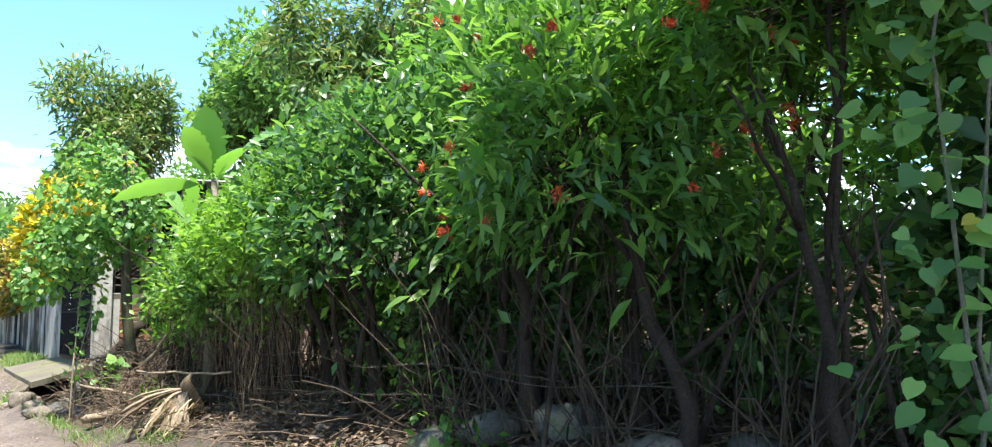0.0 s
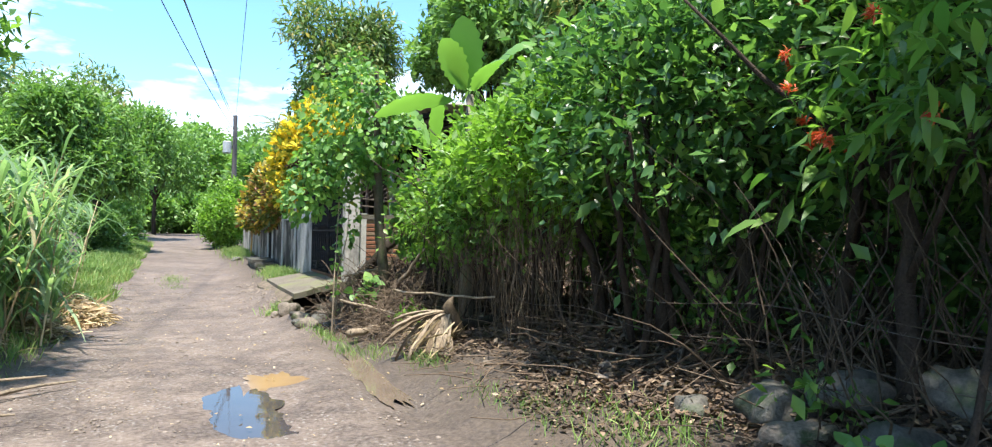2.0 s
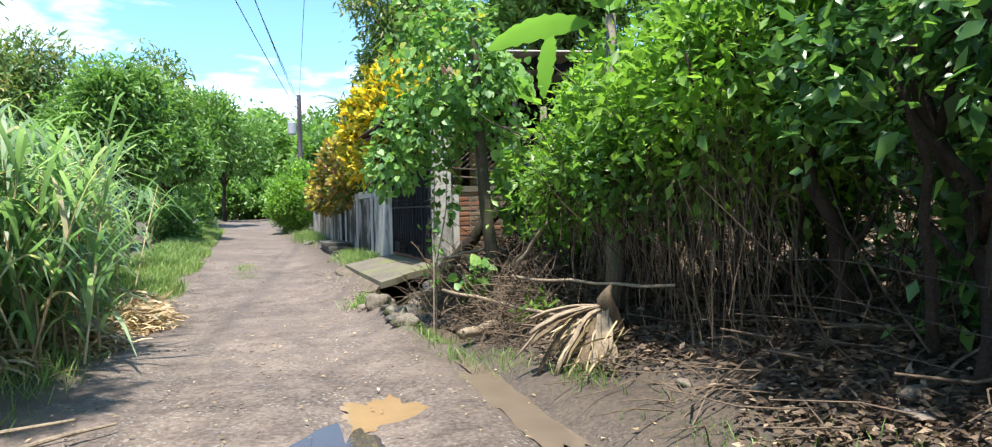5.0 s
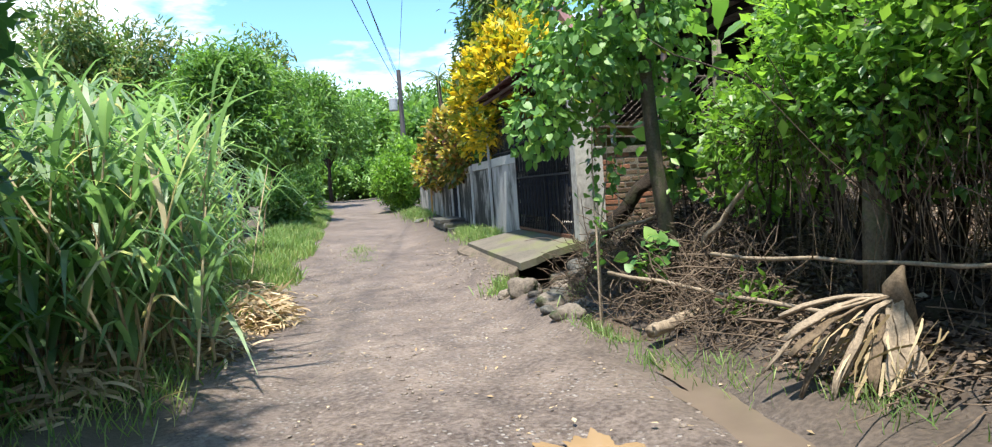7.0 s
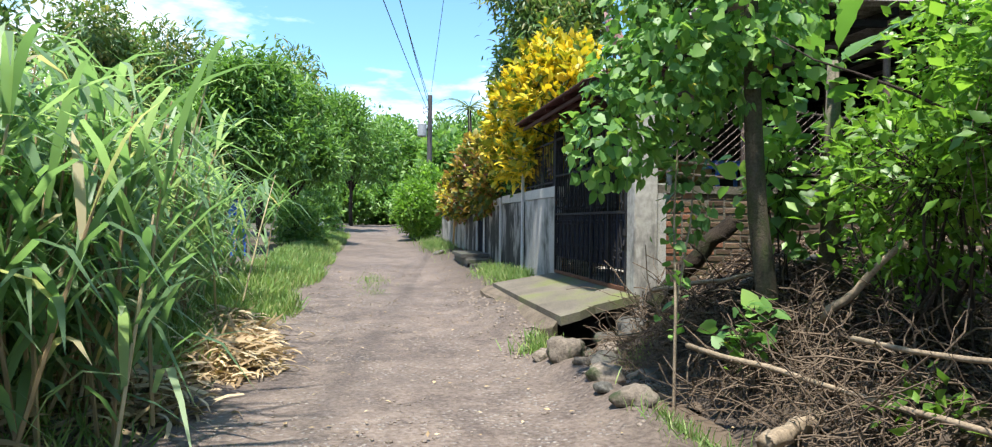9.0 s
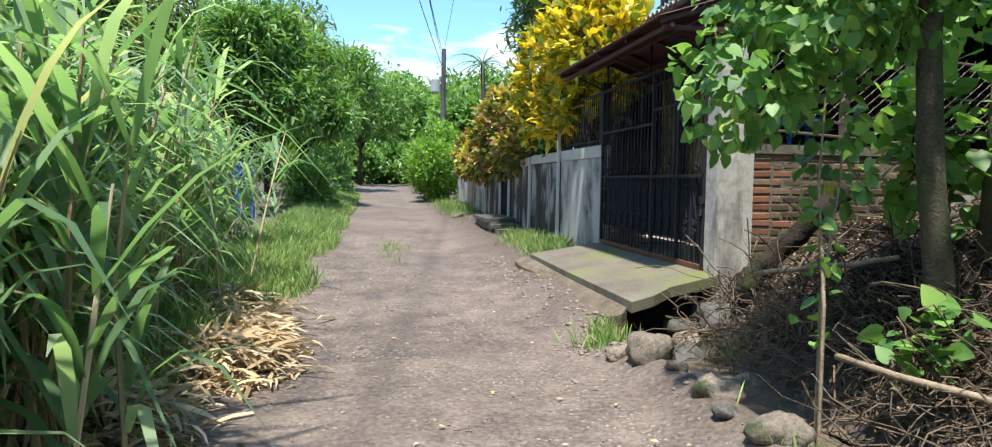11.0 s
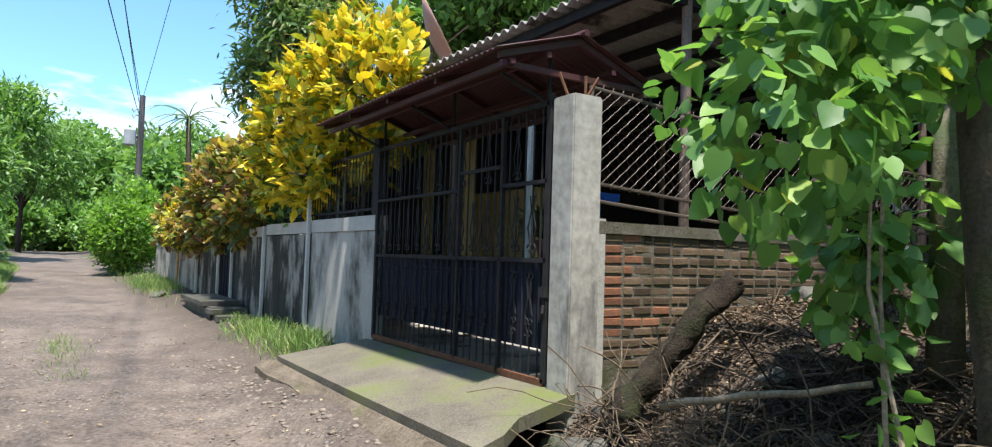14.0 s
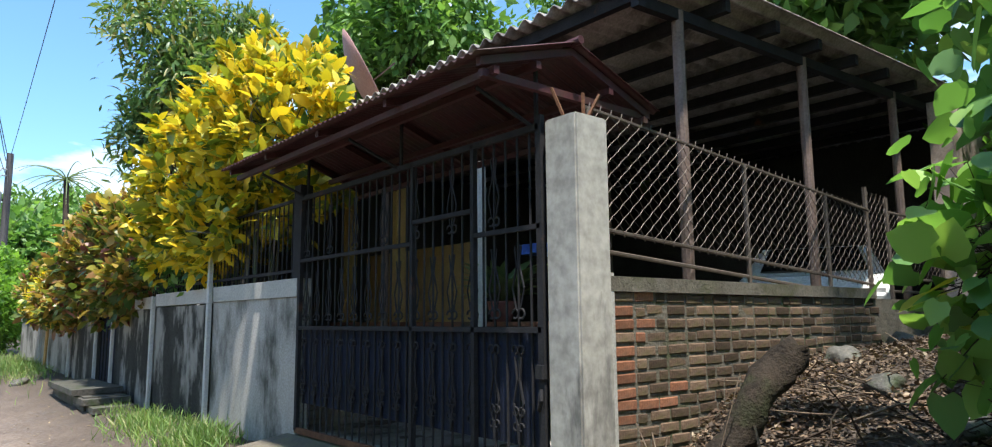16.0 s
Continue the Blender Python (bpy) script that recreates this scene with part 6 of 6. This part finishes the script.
p_, _r = scatter(42000, -3.1, -1.55, 14.0, 46, 41, lambda x, y, r: r.random(len(x)) < sm(-1.62, -2.0, x + 0.2 * np.sin(y * 1.3) - 0.03 * (y - 20) * (y < 28)))
grass("grass", "bright grass verge beside the lane", 0, p_, 0.26, 1)
p_, _r = scatter(9000, -3.2, -1.7, 2.0, 14.0, 42, lambda x, y, r: r.random(len(x)) < sm(-1.75, -2.3, x) * (0.4 + 0.6 * (np.sin(y * 2.3) > 0)))
grass("grass", "sparse weeds at the lane's edge", 0, p_, 0.2, 2)
for i, (cx, cy, sx, sy, n, h) in enumerate(((2.05, 20.5, 0.2, 0.35, 900, 0.2), (2.0, 22.0, 0.18, 0.7, 1000, 0.2), (2.1, 24.6, 0.12, 0.8, 350, 0.14), (1.9, 34.0, 0.3, 2.0, 1800, 0.24), (1.25, 14.85, 0.14, 0.14, 420, 0.18), (1.45, 11.9, 0.12, 0.3, 300, 0.14), (1.75, 10.2, 0.10, 0.25, 160, 0.12), (2.0, 9.2, 0.12, 0.25, 200, 0.12), (2.15, 6.5, 0.16, 0.4, 300, 0.12), (2.35, 5.7, 0.16, 0.35, 260, 0.15), (2.0, 7.4, 0.1, 0.3, 130, 0.1), (-0.5, 22.4, 0.16, 0.7, 500, 0.1), (-0.5, 20.5, 0.12, 0.3, 160, 0.08), (1.55, 10.9, 0.12, 0.3, 150, 0.14), (2.05, 14.4, 0.12, 0.14, 200, 0.14))):
    x, y = cx + r_.normal(0, sx, n), cy + r_.normal(0, sy, n)
    k = (x < 2.36) | (y < 15)
    x, y = x[k], y[k]
    grass("grass_tuft", "tuft of green grass on the damp ground", 0, np.column_stack([x, y, ground_z(x, y)]), h, 60 + i)

# left hedge and overhanging tree
for c, rad, n, m, s in (((-4.2, 6.5, 1.8), (0.9, 1.5, 1.7), 1100, "dark", 301), ((-4.3, 9.3, 2.0), (0.9, 1.5, 1.8), 1200, "dark", 302), ((-4.6, 11.6, 2.6), (0.9, 1.2, 2.4), 900, "hedge", 303), ((-4.2, 3.6, 1.9), (0.9, 1.6, 1.9), 800, "dark", 304), ((-3.3, 8.2, 0.6), (0.55, 1.6, 0.5), 420, "hedge", 305), ((-3.4, 10.6, 0.7), (0.5, 1.0, 0.6), 360, "hedge", 306)):
    shrub("left_hedge_bush", "dark tangled hedge bush with creepers beside the lane", "shrub", c, rad, n, 10, 0.13, m, LEAF, s, 0.35, 0.45, 0.1, 0.12, None, 0.04, 6, group="opposite hedge")
shrub("left_hedge_bush", "tall dark bush hung with creepers before the cane", "shrub", (-2.95, 9.85, 2.3), (0.55, 0.65, 2.2), 620, 9, 0.12, "dark", LEAF, 307, 0.3, 0.45, 0.2, 0.12, None, 0.03, 6, group="opposite hedge")
tree((-6.0, 7.4, gz(-6.0, 7.4)), 7.2, 2.2, 900, 12, 0.13, "hedge", "leafy tree leaning over the lane", 311, LEAF, 0.13, "", 7, 0.5)
shrub("overhanging_branch", "leafy branch reaching over the lane's edge", "branch", (-2.55, 9.3, 3.35), (0.75, 0.8, 0.6), 260, 9, 0.12, "hedge", LEAF, 315, 0.2, 0.5, 0.1, 0.1, None, 0.02, 3, root_x=None)
tree((-6.2, 15.5, gz(-6.2, 15.5)), 6.0, 2.0, 800, 12, 0.14, "hedge", "leafy tree rising behind the cane", 312, LEAF, 0.13, "", 6, 0.45)
shrub("slope_bush", "leafy bush beside the shed's end wall", "shrub", (10.4, 14.2, 3.4), (1.3, 1.3, 1.7), 700, 10, 0.16, "hedge", LEAF, 411, 0.3, 0.4, 0.1, 0.15, None, 0.05, 5)
tp = thing("blue_tarpaulin_shelter", (-4.2, 29.0, 0.3), "blue tarpaulin shelter half hidden by trees", "shelter")
n = 14
ux, uz = np.meshgrid(np.linspace(0, 1, n), np.linspace(0, 1, n))
tv_ = np.column_stack([(-5.6 + 1.6 * ux).ravel(), (28.2 + 0.35 * np.sin(ux * 7) * 0.3).ravel() + 0 * uz.ravel(), (0.35 + 1.6 * uz).ravel()]) + np.column_stack([np.zeros(n * n), 0.06 * np.sin(ux.ravel() * 22), np.zeros(n * n)])
ii = np.arange(n * n).reshape(n, n)
tarp = part("tarpaulin", bulk("tarpaulin", tv_, np.column_stack([ii[:-1, :-1].ravel(), ii[:-1, 1:].ravel(), ii[1:, 1:].ravel(), ii[1:, :-1].ravel()]), True), M["blue"], tp)
part("roof", Geo().box(-5.9, 27.9, 2.0, -3.7, 30.5, 2.05), M["maroon"], tp)
for x in (-5.7, -3.9):
    part("post", Geo().tube([(x, 28.15, 0.2), (x, 28.15, 2.0)], 0.04, 6), M["palewood"], tp)
solid("marker_post", Geo().box(-3.0, 41.9, 0.4, -2.75, 42.1, 1.6), M["white"], "short white roadside marker post", "post")

# sticks on the left edge
for i, (x, y, L, a) in enumerate(((-2.0, 8.6, 0.9, 0.9), (-1.9, 8.9, 0.8, 0.7), (-2.2, 8.3, 0.7, 1.2), (-2.3, 8.9, 0.9, 0.5), (-2.1, 7.9, 0.6, 0.3), (-2.4, 12.0, 0.8, 1.1))):
    z = gz(x, y)
    solid("dry_stick", Geo().tube([(x, y, z + 0.03), (x + L * 0.5 * math.cos(a), y + L * 0.5 * math.sin(a), z + 0.06), (x + L * math.cos(a), y + L * math.sin(a), z + 0.04)], [0.018, 0.015, 0.01], 6), M["palewood"], "dry broken cane stick on the lane's edge", "stick", "dry sticks")

# gravel on the lane
me_peb = [stone_mesh(np.random.default_rng(k), 1, 0.8, 0.5, 1, 0.3) for k in range(1)]
r_ = np.random.default_rng(77)
base_v = np.array([v.co[:] for v in me_peb[0].vertices])
base_f = np.array([p.vertices[:] for p in me_peb[0].polygons])
n = 8000
x = np.concatenate([r_.normal(-0.5, 0.75, n // 2), r_.uniform(-1.8, 1.3, n // 2)])
y = r_.uniform(2, 27, n)
x = np.where((y > 6.9) & (y < 10) & (x > -0.4) & (x < 1.0), -1.0 - 0.6 * r_.random(n), x)
s = (r_.exponential(0.007, n) + 0.004).clip(0.004, 0.032)
a = r_.random(n) * 6.28
rot = np.stack([np.stack([np.cos(a), -np.sin(a), 0 * a], 1), np.stack([np.sin(a), np.cos(a), 0 * a], 1), np.stack([0 * a, 0 * a, 0 * a + 0.7], 1)], 1)
v = np.einsum("nij,kj->nki", rot, base_v) * s[:, None, None] + np.column_stack([x, y, ground_z(x, y) - s * 0.12])[:, None]
solid("gravel", bulk("gravel", v.reshape(-1, 3), (base_f[None] + (np.arange(n) * len(base_v))[:, None, None]).reshape(-1, 3), True), M["gravel"], "loose gravel pressed into the dirt lane", "gravel", kind="stuff")
n = 520
x, y = r_.normal(1.12, 0.17, n), r_.uniform(14.4, 21, n)
s = (r_.exponential(0.014, n) + 0.008).clip(0.008, 0.055)
a = r_.random(n) * 6.28
rot = np.stack([np.stack([np.cos(a), -np.sin(a), 0 * a], 1), np.stack([np.sin(a), np.cos(a), 0 * a], 1), np.stack([0 * a, 0 * a, 0 * a + 0.7], 1)], 1)
v = np.einsum("nij,kj->nki", rot, base_v) * s[:, None, None] + np.column_stack([x, y, ground_z(x, y) - s * 0.05])[:, None]
solid("rubble", bulk("rubble", v.reshape(-1, 3), (base_f[None] + (np.arange(n) * len(base_v))[:, None, None]).reshape(-1, 3), True), M["gravel"], "broken stones along the slab's edge", "rubble", kind="stuff")

# ---------------------------------------------------------------- bricks of the side wall
def brick_mesh(length):
    bm = bmesh.new()
    bmesh.ops.create_cube(bm, size=1)
    bmesh.ops.scale(bm, vec=(length, 0.03, 0.064), verts=bm.verts)
    bmesh.ops.bevel(bm, geom=bm.edges[:], offset=0.008, segments=1, affect="EDGES")
    me = bpy.data.meshes.new("brick")
    bm.to_mesh(me)
    bm.free()
    return me


r_ = np.random.default_rng(5)
kinds = [(brick_mesh(0.192), 0.192), (brick_mesh(0.094), 0.094)]
clean, mossy = [], []
for me, L in kinds:
    a_, b_ = me, me.copy()
    a_.materials.append(M["brick"])
    b_.materials.append(M["brickmoss"])
    clean.append((a_, L))
    mossy.append((b_, L))
count = 0
for row in range(12, -1, -1):
    z = 0.72 + 0.083 * row + 0.04
    x = 2.895
    k = row % 2
    while x < 6.6 and count < 300:
        k += 1
        pick = (k % 3 != 0) if r_.random() < 0.85 else True
        red = (x < 3.15 + 0.25 * r_.normal() and z > 0.95) and r_.random() < 0.75
        me, L = (clean if red else mossy)[0 if pick else 1]
        ob = part("brick", me, None, bw)
        ob.matrix_parent_inverse = Matrix.Translation((4.6, 15.6, 1.0)).inverted()
        ob.location = (x + L / 2 + r_.normal(0, 0.004), 15.517 + abs(r_.normal(0, 0.004)), z + r_.normal(0, 0.004))
        ob.rotation_euler = (r_.normal(0, 0.02), r_.normal(0, 0.018), r_.normal(0, 0.015))
        x += L + 0.021
        count += 1
